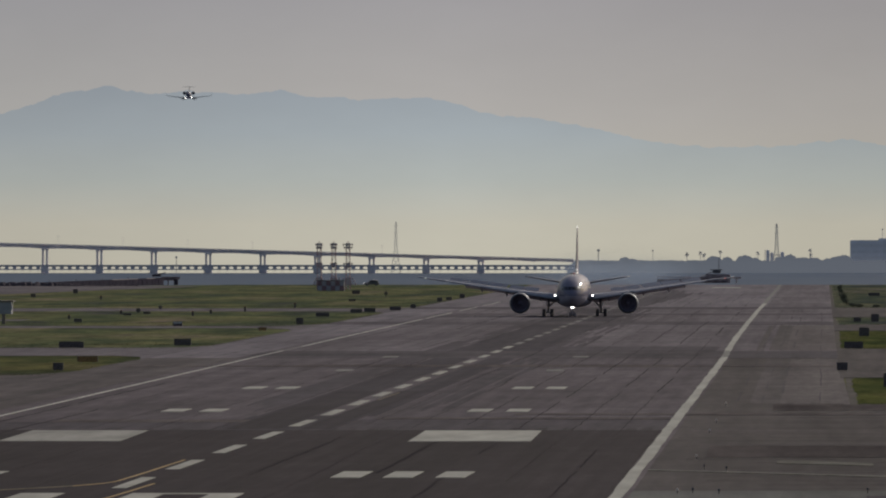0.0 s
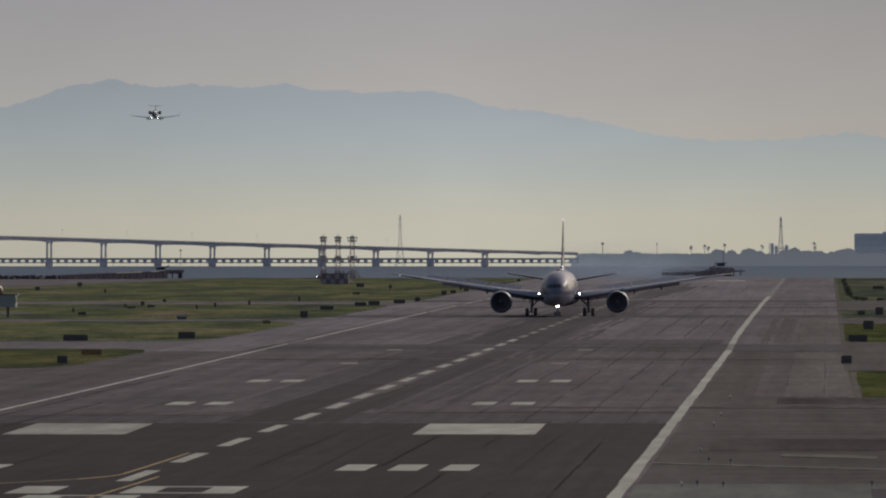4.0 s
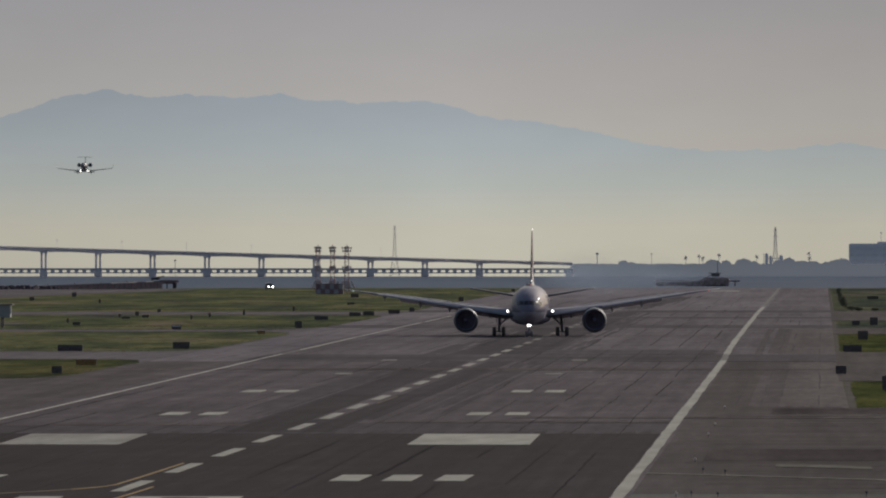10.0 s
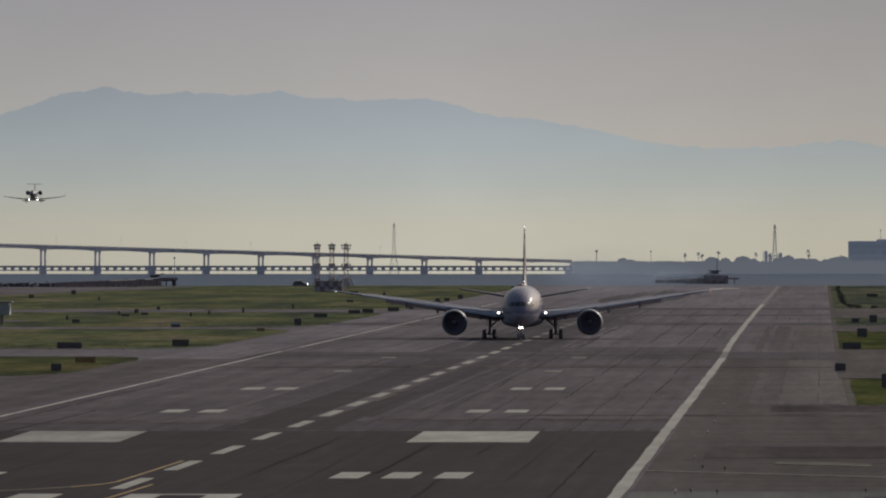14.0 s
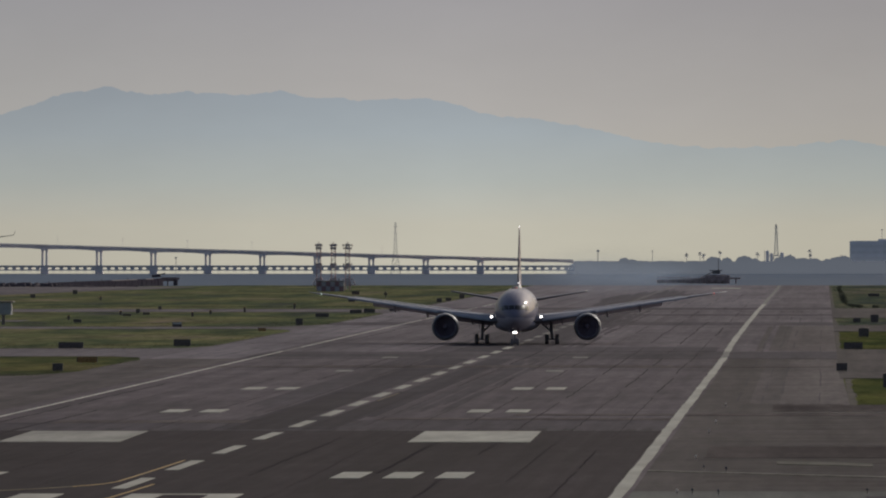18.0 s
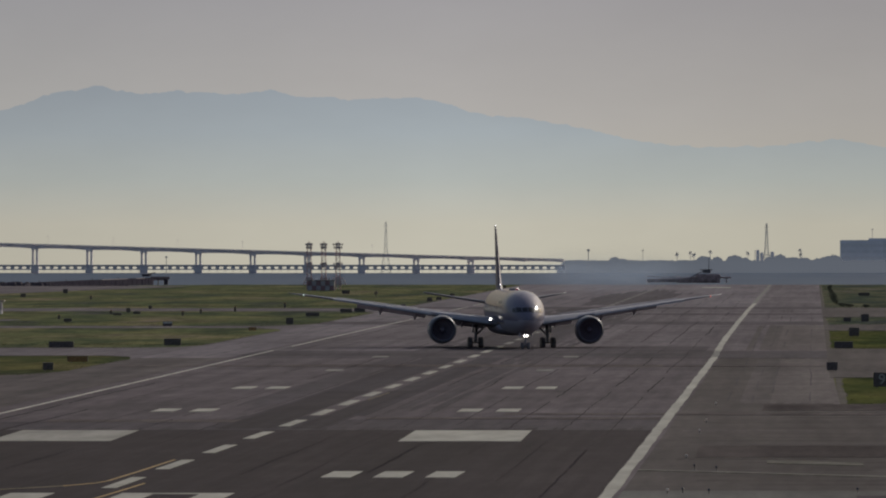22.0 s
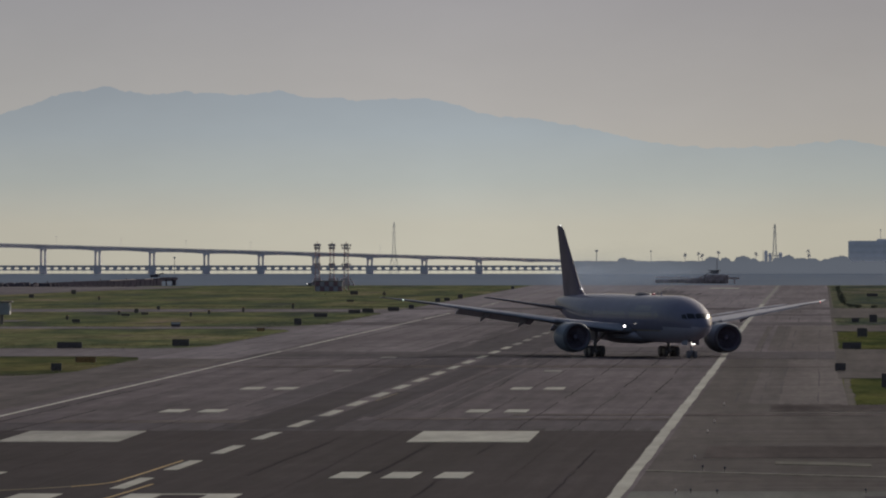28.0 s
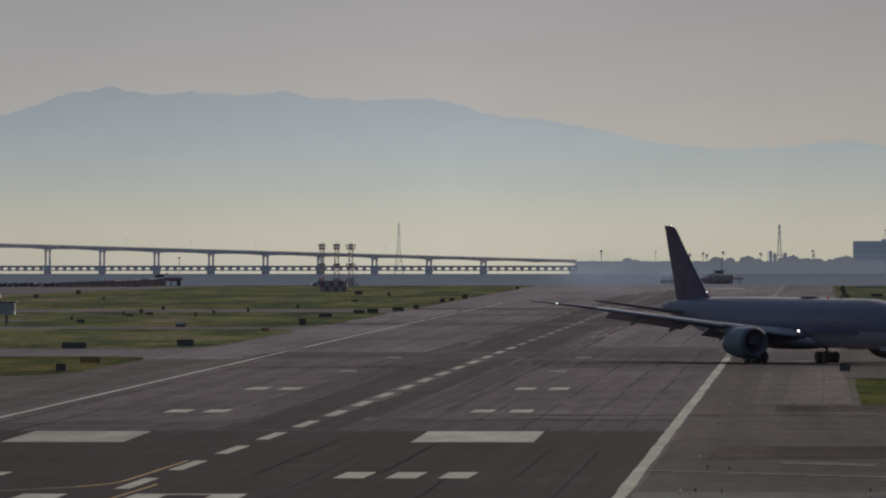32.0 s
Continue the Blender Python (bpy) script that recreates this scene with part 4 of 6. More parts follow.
def tree(x, y, z0, h, w, seed):
    rng = random.Random(seed)
    th = thing("tree", "round blue-grey hazy tree on the far shore", "tree", "trees on the far shore", at=pose(x, y, z0))
    bm = rod(bmesh.new(), (0, 0, 0), (0.1, 0, h * 0.5), 0.16, 0.09)
    for k in range(4):
        a = k * 1.6 + seed
        rod(bm, (0.05, 0, h * (0.3 + 0.05 * k)), (math.cos(a) * w * 0.3, math.sin(a) * w * 0.3, h * 0.65), 0.07, 0.03, n=4)
    # trunk shares the leaves' haze-paled colour
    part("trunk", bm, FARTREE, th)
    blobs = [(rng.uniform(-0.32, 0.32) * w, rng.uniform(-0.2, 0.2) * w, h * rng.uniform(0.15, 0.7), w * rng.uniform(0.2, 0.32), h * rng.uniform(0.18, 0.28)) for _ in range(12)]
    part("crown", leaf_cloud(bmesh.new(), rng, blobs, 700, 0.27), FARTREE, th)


def palm(x, y, z0, h, seed):
    rng = random.Random(seed)
    th = thing("palm_tree", "slim hazy palm with a round tuft of fronds", "palm tree", "palms on the far shore", at=pose(x, y, z0))
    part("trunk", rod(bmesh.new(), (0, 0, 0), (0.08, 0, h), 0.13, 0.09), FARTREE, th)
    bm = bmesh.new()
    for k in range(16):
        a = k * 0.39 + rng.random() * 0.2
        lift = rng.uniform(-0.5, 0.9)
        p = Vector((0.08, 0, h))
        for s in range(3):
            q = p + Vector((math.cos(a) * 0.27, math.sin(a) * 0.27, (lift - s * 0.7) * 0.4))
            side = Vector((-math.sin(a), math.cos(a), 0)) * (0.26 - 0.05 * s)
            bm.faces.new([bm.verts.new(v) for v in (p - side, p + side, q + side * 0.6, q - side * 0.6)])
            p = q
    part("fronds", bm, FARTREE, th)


def build_far_trees():
    rng = random.Random(11)
    for k, (x, top, w) in enumerate(((-32.5, 1.6, 3.2), (-29.6, 0.8, 2.8), (1.5, 2.1, 4.6), (6.5, 1.6, 3.0), (13.0, 2.5, 5.2), (16.6, 1.3, 3.0), (26.4, 1.8, 3.8), (30.0, 2.7, 4.2),
                                     (34.5, 1.6, 5.4), (38.8, 1.4, 4.4), (45.2, 1.1, 4.4), (48.2, 2.1, 5.0), (51.0, 2.3, 4.4))):
        tree(x, 4774.5 + rng.uniform(-0.5, 0.5), 1.6, 2.9 + 0.9 * top, w, 30 + k)
    for k, (x, h) in enumerate(((-8.9, 5.2), (-3.8, 5.6), (-2.4, 5.0), (3.7, 6.0), (17.9, 5.6), (37.6, 6.6), (37.9, 5.0), (49.8, 4.4))):
        palm(x, 4776.5, 2.3, h - 0.45, 80 + k)


build_far_trees()


# ---- approach light piers in the bay ----
def build_west_pier():
    th = thing("approach_light_pier", "long rusty timber approach light pier running into the bay", "pier")
    A, B = Vector((-182.0, 3602, 0)), Vector((-150.2, 3755, 0))
    n = 16
    run = (B - A).normalized()
    side = Vector((run.y, -run.x, 0))
    deck_z = lambda u: 0.75 + 1.0 * u

    def slab(u0, u1, w0, w1, z0, z1):
        c = []
        for z in (0, 1):
            for u, w in ((u0, w0), (u1, w0), (u1, w1), (u0, w1)):
                p = A.lerp(B, u) + side * w
                c.append((p.x, p.y, (z1 if z else z0) + deck_z(u)))
        bm = bmesh.new()
        return loft(bm, [c[:4], c[4:]])

    for k in range(n):
        u0, u1 = k / n + 0.001, (k + 1) / n - 0.001
        part("deck", slab(u0, u1, -1.6, 1.6, -0.5, 0.0), BLACKTIMBER, th)
        part("kerb_rail", slab(u0, u1, 1.4, 1.7, 0.02, 0.2), PALEWOOD if k in (8, 9, 10, 12) else BLACKTIMBER, th)
        if k < n - 2:
            part("fender_wall", slab(u0, u1, 1.62, 1.8, -2.4, -0.05), BLACKTIMBER, th)
        for v in (0.3 + 0.4 * ((k * 7) % 5) / 5,):
            p = A.lerp(B, (k + v) / n) + side * 1.78
            part("support_post", rod(bmesh.new(), (p.x, p.y, -1.6), (p.x, p.y, deck_z((k + v) / n) - 0.1), 0.17, n=6), BLACKTIMBER, th)
        if k % 3 == 1:
            p = A.lerp(B, (k + 0.5) / n)
            part("light_bar", rod(bmesh.new(), (p.x, p.y, deck_z(u0)), (p.x, p.y, deck_z(u0) + 0.7), 0.12, n=5), DARKSTEEL, th)
    e = B + run * 2
    part("end_leg", boxes((e.x - 0.7, e.x + 0.5, e.y - 0.4, e.y + 0.4, -1.2, 1.2), bevel=0.1), DARKTIMBER, th)
    part("end_beam", boxes((e.x - 4.5, e.x + 0.5, e.y - 0.6, e.y + 0.6, 0.9, 2.0), bevel=0.2), DARKTIMBER, th)
    part("winch_box", boxes((e.x - 7.2, e.x - 4.8, e.y - 0.6, e.y + 0.6, 2.05, 2.75), bevel=0.12), DARKTIMBER, th)
    part("hoist_arm", rod(bmesh.new(), (e.x - 6, e.y, 2.7), (e.x - 3.2, e.y, 3.2), 0.14, n=5), DARKTIMBER, th)
    part("hoist_post", rod(bmesh.new(), (e.x - 4.6, e.y, 2.0), (e.x - 4.6, e.y, 3.1), 0.12, n=5), DARKTIMBER, th)
    bm = bmesh.new()
    rng = random.Random(3)
    for k in range(240):
        x = -222 + k * 0.29 + rng.random()
        rings = []
        c = Vector((x, 3592 + rng.uniform(-2.5, 2.5) - 6, 0.0))
        r = rng.uniform(0.3, 0.6) * (2.5 if x < -181 else 1.0 + 1.5 * max(0.0, (-166 - x) / 15))
        for zz, s in ((-0.8, 1.0), (0.15, 0.9), (0.8 * r, 0.35)):
            rings.append([c + Vector((math.cos(a) * r * s, math.sin(a) * r * s, zz)) for a in (0.3, 1.5, 2.9, 4.2, 5.3)])
        loft(bm, rings)
    tagged(part("breakwater_rocks", bm, DARKTIMBER, None), "low dark rubble along the bay shore", "breakwater", "", "stuff")


build_west_pier()


def build_east_pier():
    th = thing("approach_light_jetty", "low dark timber jetty with a rusty hut and mast", "pier", at=pose(0, 3900, 0))
    n = 10
    for k in range(n):
        a, b = -8.6 + 2.25 * k, -8.6 + 2.25 * (k + 1)
        z = 0.25 + (0.9 * max(0.0, (k - 4)) / 5)
        z += 0.45 * k / n
        part("deck", boxes((a + 0.02, b - 0.02, -1.2, 1.2, z, z + 0.6), bevel=0.05), RUST, th)
        part("fender_wall", boxes((a + 0.03, b - 0.03, -0.9, -0.7, -0.6 if k > 3 else -0.2, z)), RUST, th)
        part("support_post", rod(bmesh.new(), (a + 0.4, -1.0, -1.2), (a + 0.4, -1.0, z), 0.15, n=6), RUST, th)
    part("equipment_hut", boxes((6.2, 13.4, -1.4, 1.4, -0.5, 2.3), bevel=0.6), RUST, th, "rust-brown rounded equipment hut")
    part("cab", boxes((8.5, 11.0, -0.9, 0.9, 2.6, 3.6), bevel=0.2), DARKSTEEL, th)
    part("cab_roof", boxes((7.6, 11.6, -1.1, 1.1, 3.5, 3.75)), DARKSTEEL, th)
    part("mast", rod(bmesh.new(), (10.4, 0, 3.6), (10.4, 0, 7.2), 0.12, 0.08), DARKSTEEL, th)
    part("gangway", boxes((12.6, 17.2, -0.6, 0.6, 0.95, 1.45), bevel=0.05), RUST, th)
    part("gangway_leg", boxes((15.6, 16.0, -0.4, 0.4, -0.8, 0.95)), RUST, th)
    part("stay", rod(bmesh.new(), (4.5, 0, 1.2), (8.7, 0, 3.2), 0.14, n=5), DARKSTEEL, th)
    part("stay", rod(bmesh.new(), (-8.6, -1.2, 1.5), (2.0, -1.2, 1.3), 0.12, n=5), RUST, th)


build_east_pier()


# ---- antenna masts and checkered shelter ----
def antenna_mast(x, y, cross):
    th = thing("antenna_mast", "slim red and white lattice antenna mast with clustered aerials", "antenna mast", "masts behind the shelter", at=pose(x, y, 0))
    h, w = 12.4, 0.58
    levels = np.linspace(0, h, 15)
    for k, (sx, sy) in enumerate(((-1, -1), (1, -1), (1, 1), (-1, 1))):
        part("leg", rod(bmesh.new(), (sx * w, sy * w, 0), (sx * w * 0.8, sy * w * 0.8, h), 0.13, 0.11, n=4), REDWHITE_R, th)
    for k, (a, b) in enumerate(zip(levels, levels[1:])):
        s = 1 if k % 2 else -1
        paint = REDWHITE_R if (k // 2) % 2 else REDWHITE_W
        for v in (-1, 1):
            part("brace", rod(bmesh.new(), (-s * w, v * w * 0.95, a), (s * w, v * w * 0.95, b), 0.06, n=4), paint, th)
            part("rung", rod(bmesh.new(), (-w, v * w * 0.95, b), (w, v * w * 0.95, b), 0.06, n=4), paint, th)
            part("brace", rod(bmesh.new(), (v * w, -s * w, a), (v * w, s * w, b), 0.06, n=4), paint, th)
    for z, wide in ((12.0, 0.95), (11.2, 0.8), (6.9, 0.85), (6.1, 0.7), (2.9, 1.0), (2.2, 1.35), (1.5, 1.6)):
        wd = wide * (1.25 if cross else 0.85)
        part("aerial_frame", rod(bmesh.new(), (-wd, -0.5, z), (wd, -0.5, z), 0.09, n=5), AERIAL, th)
        for s in (-1, 1):
            part("aerial", boxes((s * wd - 0.16, s * wd + 0.16, -0.75, -0.25, z - 0.28, z + 0.3), bevel=0.04), AERIAL, th)
        part("aerial_screen", boxes((-wd * 0.55, wd * 0.55, -0.62, -0.5, z - 0.3, z + 0.32)), AERIAL, th)
    part("obstruction_light", rod(bmesh.new(), (0, 0, h), (0, 0, h + 0.55), 0.1, 0.08), REDWHITE_R, th)


for k, mx in enumerate((-91.8, -87.9, -84.1)):
    antenna_mast(mx, 3369, k == 2)


def build_shelter():
    th = thing("equipment_shelter", "small red and white checkered equipment shelter on the grass", "shelter", at=pose(-86.3, 3307, 0))
    part("body", boxes((-3.55, 3.55, 0.02, 3.0, 0, 2.6), bevel=0.05), DARKSTEEL, th)
    part("roof", boxes((-3.75, 3.75, -0.25, 3.2, 2.6, 2.78)), DARKSTEEL, th)
    for i in range(6):
        for j in range(2):
            x = -3.5 + i * 7 / 6
            part("wall_panel", boxes((x + 0.02, x + 7 / 6 - 0.02, -0.05, 0.015, 0.06 + j * 1.26, 1.28 + j * 1.26)), CHECKDARK if (i + j) % 2 else CHECKPALE, th)
    part("vent_pipe", rod(bmesh.new(), (2.2, 1.5, 2.7), (2.2, 1.5, 3.5), 0.12), DARKSTEEL, th)


build_shelter()


def build_navaid_hut():
    th = thing("navaid_cabinet", "raised pale equipment cabinet with a rust-red dome and whip mast", "equipment cabinet", at=pose(-99.3, 2134, 0))
    part("cabinet", boxes((-4.8, 4.6, 0, 4, 1.65, 3.75), bevel=0.05), surface("pale_blue_cabinet", (0.34, 0.34, 0.36), 0.6, vary=0.1, scale=0.8), th)
    part("roof_slab", boxes((-5.1, 5.0, -0.3, 4.3, 3.75, 3.95)), DARKSTEEL, th)
    # plain white strip on the cabinet's right edge
    part("white_side_strip", boxes((4.62, 4.8, -0.2, 0.2, 2.3, 3.3)), REDWHITE_W, th)
    for x in (-4.2, 0.0, 3.2):
        for y in (0.4, 3.6):
            part("leg", boxes((x - 0.16, x + 0.16, y - 0.16, y + 0.16, 0, 1.65)), DARKSTEEL, th)
    prof = [(3.95, 1.35), (4.6, 1.3), (5.1, 1.05), (5.45, 0.65), (5.6, 0.05)]
    dome = part("dome", lathe(bmesh.new(), prof, 20, "z", True), surface("rust_red_dome", (0.25, 0.15, 0.10), 0.6, vary=0.15, scale=1.0), th, "rust-red domed cover", smooth=True)
    dome.location = (1.1, 2.0, 0)
    part("whip_mast", rod(bmesh.new(), (1.1, 2.0, 5.55), (1.1, 2.0, 8.6), 0.06, 0.03), DARKSTEEL, th)


build_navaid_hut()


# ---- airfield signs ----
def sign(x, y, w, h, panel, label, digit=""):
    near = 1 / (1 + y * 5.6e-6)
    x, y = EYE[0] + (x - EYE[0]) * near, y * near
    th = thing("airfield_sign", label, "sign", "signs along the grass", at=pose(x, y, 0))
    z0 = 0.16
    part("panel", boxes((-w / 2, w / 2, -0.09, 0.09, z0, h), bevel=0.02), panel, th)
    part("top_rail", boxes((-w / 2 - 0.02, w / 2 + 0.02, -0.11, 0.11, h, h + 0.04)), SIGNFRAME, th)
    for s in (-1, 1):
        part("side_rail", boxes((s * w / 2 - 0.03, s * w / 2 + 0.03, -0.115, 0.115, z0, h - 0.001)), SIGNFRAME, th)
        part("leg", boxes((s * w * 0.32 - 0.05, s * w * 0.32 + 0.05, -0.05, 0.05, 0, z0)), SIGNFRAME, th)
    if digit:
        cu = bpy.data.curves.new("digit", "FONT")
        cu.body, cu.size, cu.align_x, cu.align_y, cu.extrude = digit, h * 0.95, "CENTER", "CENTER", 0.008
        tmp = new("digit_source", cu)
        me = bpy.data.meshes.new_from_object(tmp.evaluated_get(bpy.context.evaluated_depsgraph_get()))
        bpy.data.objects.remove(tmp)
        me.materials.append(SIGNDIM)
        ob = new("digit", me)
        ob.parent = th
        ob.matrix_basis = pose(0, -0.105, (h + z0) / 2, 90)
        tagged(ob, "white painted digit")
    return th


BLACK, BROWN = "black airfield sign panel standing at the grass edge", "weathered orange-brown airfield sign on the grass"
for x, y, w, h in ((-58.9, 1703, 3.27, 0.95), (-45.6, 1737, 2.25, 1.05), (-44.1, 1429, 1.12, 0.95), (-49.8, 2330, 2.4, 0.78), (-45.9, 2134, 1.15, 1.2),
                   (-47.7, 2442, 2.2, 0.8), (-45.7, 2459, 2.1, 0.9), (-42.5, 2511, 2.15, 0.85), (-41.3, 2584, 0.95, 0.9)):
    sign(x, y, w, h, SIGNBLACK, BLACK)
for x, y, w, h in ((-46.0, 1519, 2.38, 0.8), (-46.3, 2001, 1.18, 0.62)):
    sign(x, y, w, h, SIGNORANGE, BROWN)
for x, y, w, h in ((-146.7, 3197, 1.1, 1.15), (-145.6, 3008, 1.1, 0.95), (-90.2, 2448, 0.7, 0.9), (-85.9, 2398, 1.3, 0.55), (-91.8, 2560, 0.6, 0.76),
                   (-86.8, 2191, 1.3, 0.66), (-63.3, 2839, 1.5, 0.6), (-74.6, 3169, 1.85, 1.0), (-43.2, 2826, 1.05, 0.98), (-42.6, 2982, 1.1, 1.1),
                   (-42.9, 2885, 1.15, 0.8), (-42.4, 3480, 0.85, 0.85), (-87.5, 2360, 1.5, 0.5)):
    sign(x, y, w, h, SIGNBLACK, "small dark airfield sign on the far grass")
sign(-64.2, 2088, 1.5, 0.9, SIGNBLACK, "dark airfield sign with a pale top on the grass")
part("pale_top", boxes((-0.7, 0.7, -0.13, -0.095, 0.62, 0.86)), SIGNWHITE, bpy.data.objects["airfield_sign.024"] if "airfield_sign.024" in bpy.data.objects else None)
for x, y, w, h in ((46.55, 1696, 2.43, 1.02), (44.6, 1430, 1.15, 1.0), (48.6, 1895, 1.45, 1.4), (48.4, 2201, 1.2, 0.85), (51.5, 2201, 1.3, 1.4), (54.9, 3080, 2.6, 0.85)):
    sign(x, y, w, h, SIGNBLACK, BLACK)
sign(49.4, 1278, 1.65, 1.55, SIGNBLACK, "black distance sign with a white nine on the grass", "9")


# ---- small lights and markers ----
def stake(x, y, h, colour, label):
    th = thing("edge_light", label, "edge light", "lights along the paving", at=pose(x, y, 0))
    part("stem", rod(bmesh.new(), (0, 0, 0), (0, 0, h * 0.6), 0.03), SIGNFRAME, th)
    part("globe", lathe(bmesh.new(), [(h * 0.6, 0.05), (h * 0.75, 0.08), (h * 0.92, 0.07), (h, 0.02)], 10, "z", True), colour, th)
    part("base", lathe(bmesh.new(), [(0, 0.1), (0.06, 0.1), (0.1, 0.04)], 10, "z", True), SIGNFRAME, th)


LENSBLUE = surface("blue_lens", (0.05, 0.055, 0.09), 0.2, vary=0.1, scale=8.0)
LENSAMBER = surface("pale_amber_lens", (0.85, 0.74, 0.70), 0.2, vary=0.1, scale=8.0)
for x, y in ((33.7, 757.6), (33.7, 871.7), (33.6, 983.3), (33.7, 1035), (33.7, 1138)):
    stake(x, y, 0.4, LENSAMBER, "short runway edge light with a pale globe on a stem")
for x, y in ((34.6, 759.3), (36.2, 756.1), (45.1, 759.6), (34.6, 834.6), (36.1, 828.8)):
    stake(x, y, 0.42, LENSBLUE, "short taxiway edge light with a blue globe on a stem")
for x, y, h in ((-122.4, 2885, 0.8), (-89.9, 2382, 0.66), (-74.0, 2335, 0.75), (-73.7, 2398, 0.7), (-91.6, 2246, 0.72), (-69.8, 2455, 0.9), (-65.0, 2572, 0.95)):
    th = thing("marker_post", "short dark marker post with an orange cap on the grass", "marker post", "posts on the grass", at=pose(x, y, 0))
    part("post", boxes((-0.2, 0.2, -0.15, 0.15, 0, h), bevel=0.03), SIGNBLACK, th)
    part("cap", boxes((-0.24, 0.24, -0.2, 0.2, h, h + 0.12), bevel=0.03), SIGNORANGE, th)
th = thing("wind_cone_post", "slim dark post with a small box on the grass", "post", at=pose(-60.6, 2982, 0))
part("post", rod(bmesh.new(), (0, 0, 0), (0, 0, 1.7), 0.1), SIGNBLACK, th)
part("box", boxes((-0.4, 0.4, -0.2, 0.2, 0.7, 1.2), bevel=0.04), SIGNBLACK, th)


# ---- shrubs and grass tufts ----
def shrub(x, y, w, h, seed):
    rng = random.Random(seed)
    th = thing("shrub", "dark low shrub on the grass", "shrub", "shrubs by the far grass", at=pose(x, y, 0))
    bm = bmesh.new()
    for k in range(5):
        rod(bm, (0, 0, 0), (rng.uniform(-0.3, 0.3) * w, rng.uniform(-0.3, 0.3) * w, h * 0.7), 0.05, 0.02, n=4)
    part("stems", bm, BARK, th)
    blobs = [(rng.uniform(-0.3, 0.3) * w, rng.uniform(-0.3, 0.3) * w, h * rng.uniform(0.3, 0.7), w * 0.22, h * 0.25) for _ in range(8)]
    part("foliage", leaf_cloud(bmesh.new(), rng, blobs, 260, 0.12), LEAF, th)


for k, (x, y, w, h) in enumerate(((46.9, 3360, 1.9, 1.7), (46.9, 3170, 2.0, 1.5), (47.1, 2980, 1.9, 1.5), (47.2, 2830, 2.0, 1.6), (47.4, 2690, 2.0, 1.6), (48.6, 2592, 3.0, 1.2), (50.0, 2590, 2.4, 0.9), (53.4, 2588, 1.8, 0.8))):
    shrub(x, y, w, h, 200 + k)


def build_tufts():
    rng = random.Random(77)
    bm_v, bm_f = [], []

    def blade(x, y, h):
        a = rng.uniform(0, 3.14)
        w = rng.uniform(0.04, 0.12)
        i = len(bm_v)
        bm_v.extend(((x - math.cos(a) * w, y - math.sin(a) * w, -0.02), (x + math.cos(a) * w, y + math.sin(a) * w, -0.02), (x + rng.uniform(-0.1, 0.1), y + rng.uniform(-0.1, 0.1), h)))
        bm_f.append((i, i + 1, i + 2))

    islands = ((-75, -41.6, 1380, 1575, 1), (-95, -41.6, 1745, 1990, 1), (-95, -41.6, 2150, 2400, 1), (-120, -41.6, 2630, 3640, 1),
               (45.6, 62, 1150, 1356, 1), (45.6, 62, 1690, 1988, 1), (45.6, 62, 2124, 2296, 1), (45.6, 70, 2590, 3600, 1), (-95, -48, 1698, 1745, 1), (-95, -48, 2080, 2150, 1))
    for x0, x1, y0, y1, _ in islands:
        area = (x1 - x0) * (y1 - y0)
        for _ in range(int(min(9000, area * 0.04))):
            near = rng.random() ** 1.8
            x = x1 - (x1 - x0) * near if x1 < 0 else x0 + (x1 - x0) * near
            y = rng.uniform(y0, y1)
            if noise.noise((x * 0.1, y * 0.012, 0)) < -0.15:
                continue
            for _ in range(2):
                blade(x + rng.uniform(-0.2, 0.2), y + rng.uniform(-0.2, 0.2), rng.uniform(0.03, 0.08))
        # a denser fringe along the edge that faces the runway end
        for _ in range(int((x1 - x0) * 14)):
            blade(rng.uniform(x0, x1), y0 + rng.uniform(0, 5), rng.uniform(0.05, 0.14))
    me = bpy.data.meshes.new("grass_tufts")
    me.from_pydata(bm_v, [], bm_f)
    me.materials.append(BLADE)
    tagged(new("grass_tufts", me), "short rough grass blades along the paving edges", "grass", "", "stuff")


build_tufts()


# ---- airliner: nose along +x, ground under the main gear at the origin ----
HULL = ((31.3, 4.12, 0.06, 0.06), (31.15, 4.13, 0.38, 0.36), (30.8, 4.16, 0.72, 0.70), (30.2, 4.23, 1.10, 1.09), (29.3, 4.36, 1.52, 1.53), (28.2, 4.50, 1.90, 1.93),
        (27.0, 4.62, 2.20, 2.26), (25.4, 4.74, 2.50, 2.57), (23.4, 4.84, 2.74, 2.82), (21.0, 4.90, 2.87, 2.96), (-9.0, 4.90, 2.88, 2.97), (-13.0, 5.03, 2.74, 2.80),
        (-17.0, 5.30, 2.40, 2.46), (-21.0, 5.66, 1.92, 2.0), (-25.0, 6.06, 1.36, 1.46), (-28.5, 6.40, 0.82, 0.92), (-31.0, 6.64, 0.30, 0.36))


def hull_at(x):
    for (xa, za, ya, ra), (xb, zb, yb, rb) in zip(HULL, HULL[1:]):
        if xb <= x <= xa:
            u = (xa - x) / (xa - xb)
            return za + (zb - za) * u, ya + (yb - ya) * u, ra + (rb - ra) * u
    return HULL[-1][1:]


def on_hull(x, ang, out=0.0):
    """A point of the skin; ang in degrees from the top, positive to the left wing."""
    z, ry, rz = hull_at(x)
    a = radians(ang)
    return Vector((x, math.sin(a) * (ry + out), z + math.cos(a) * (rz + out)))


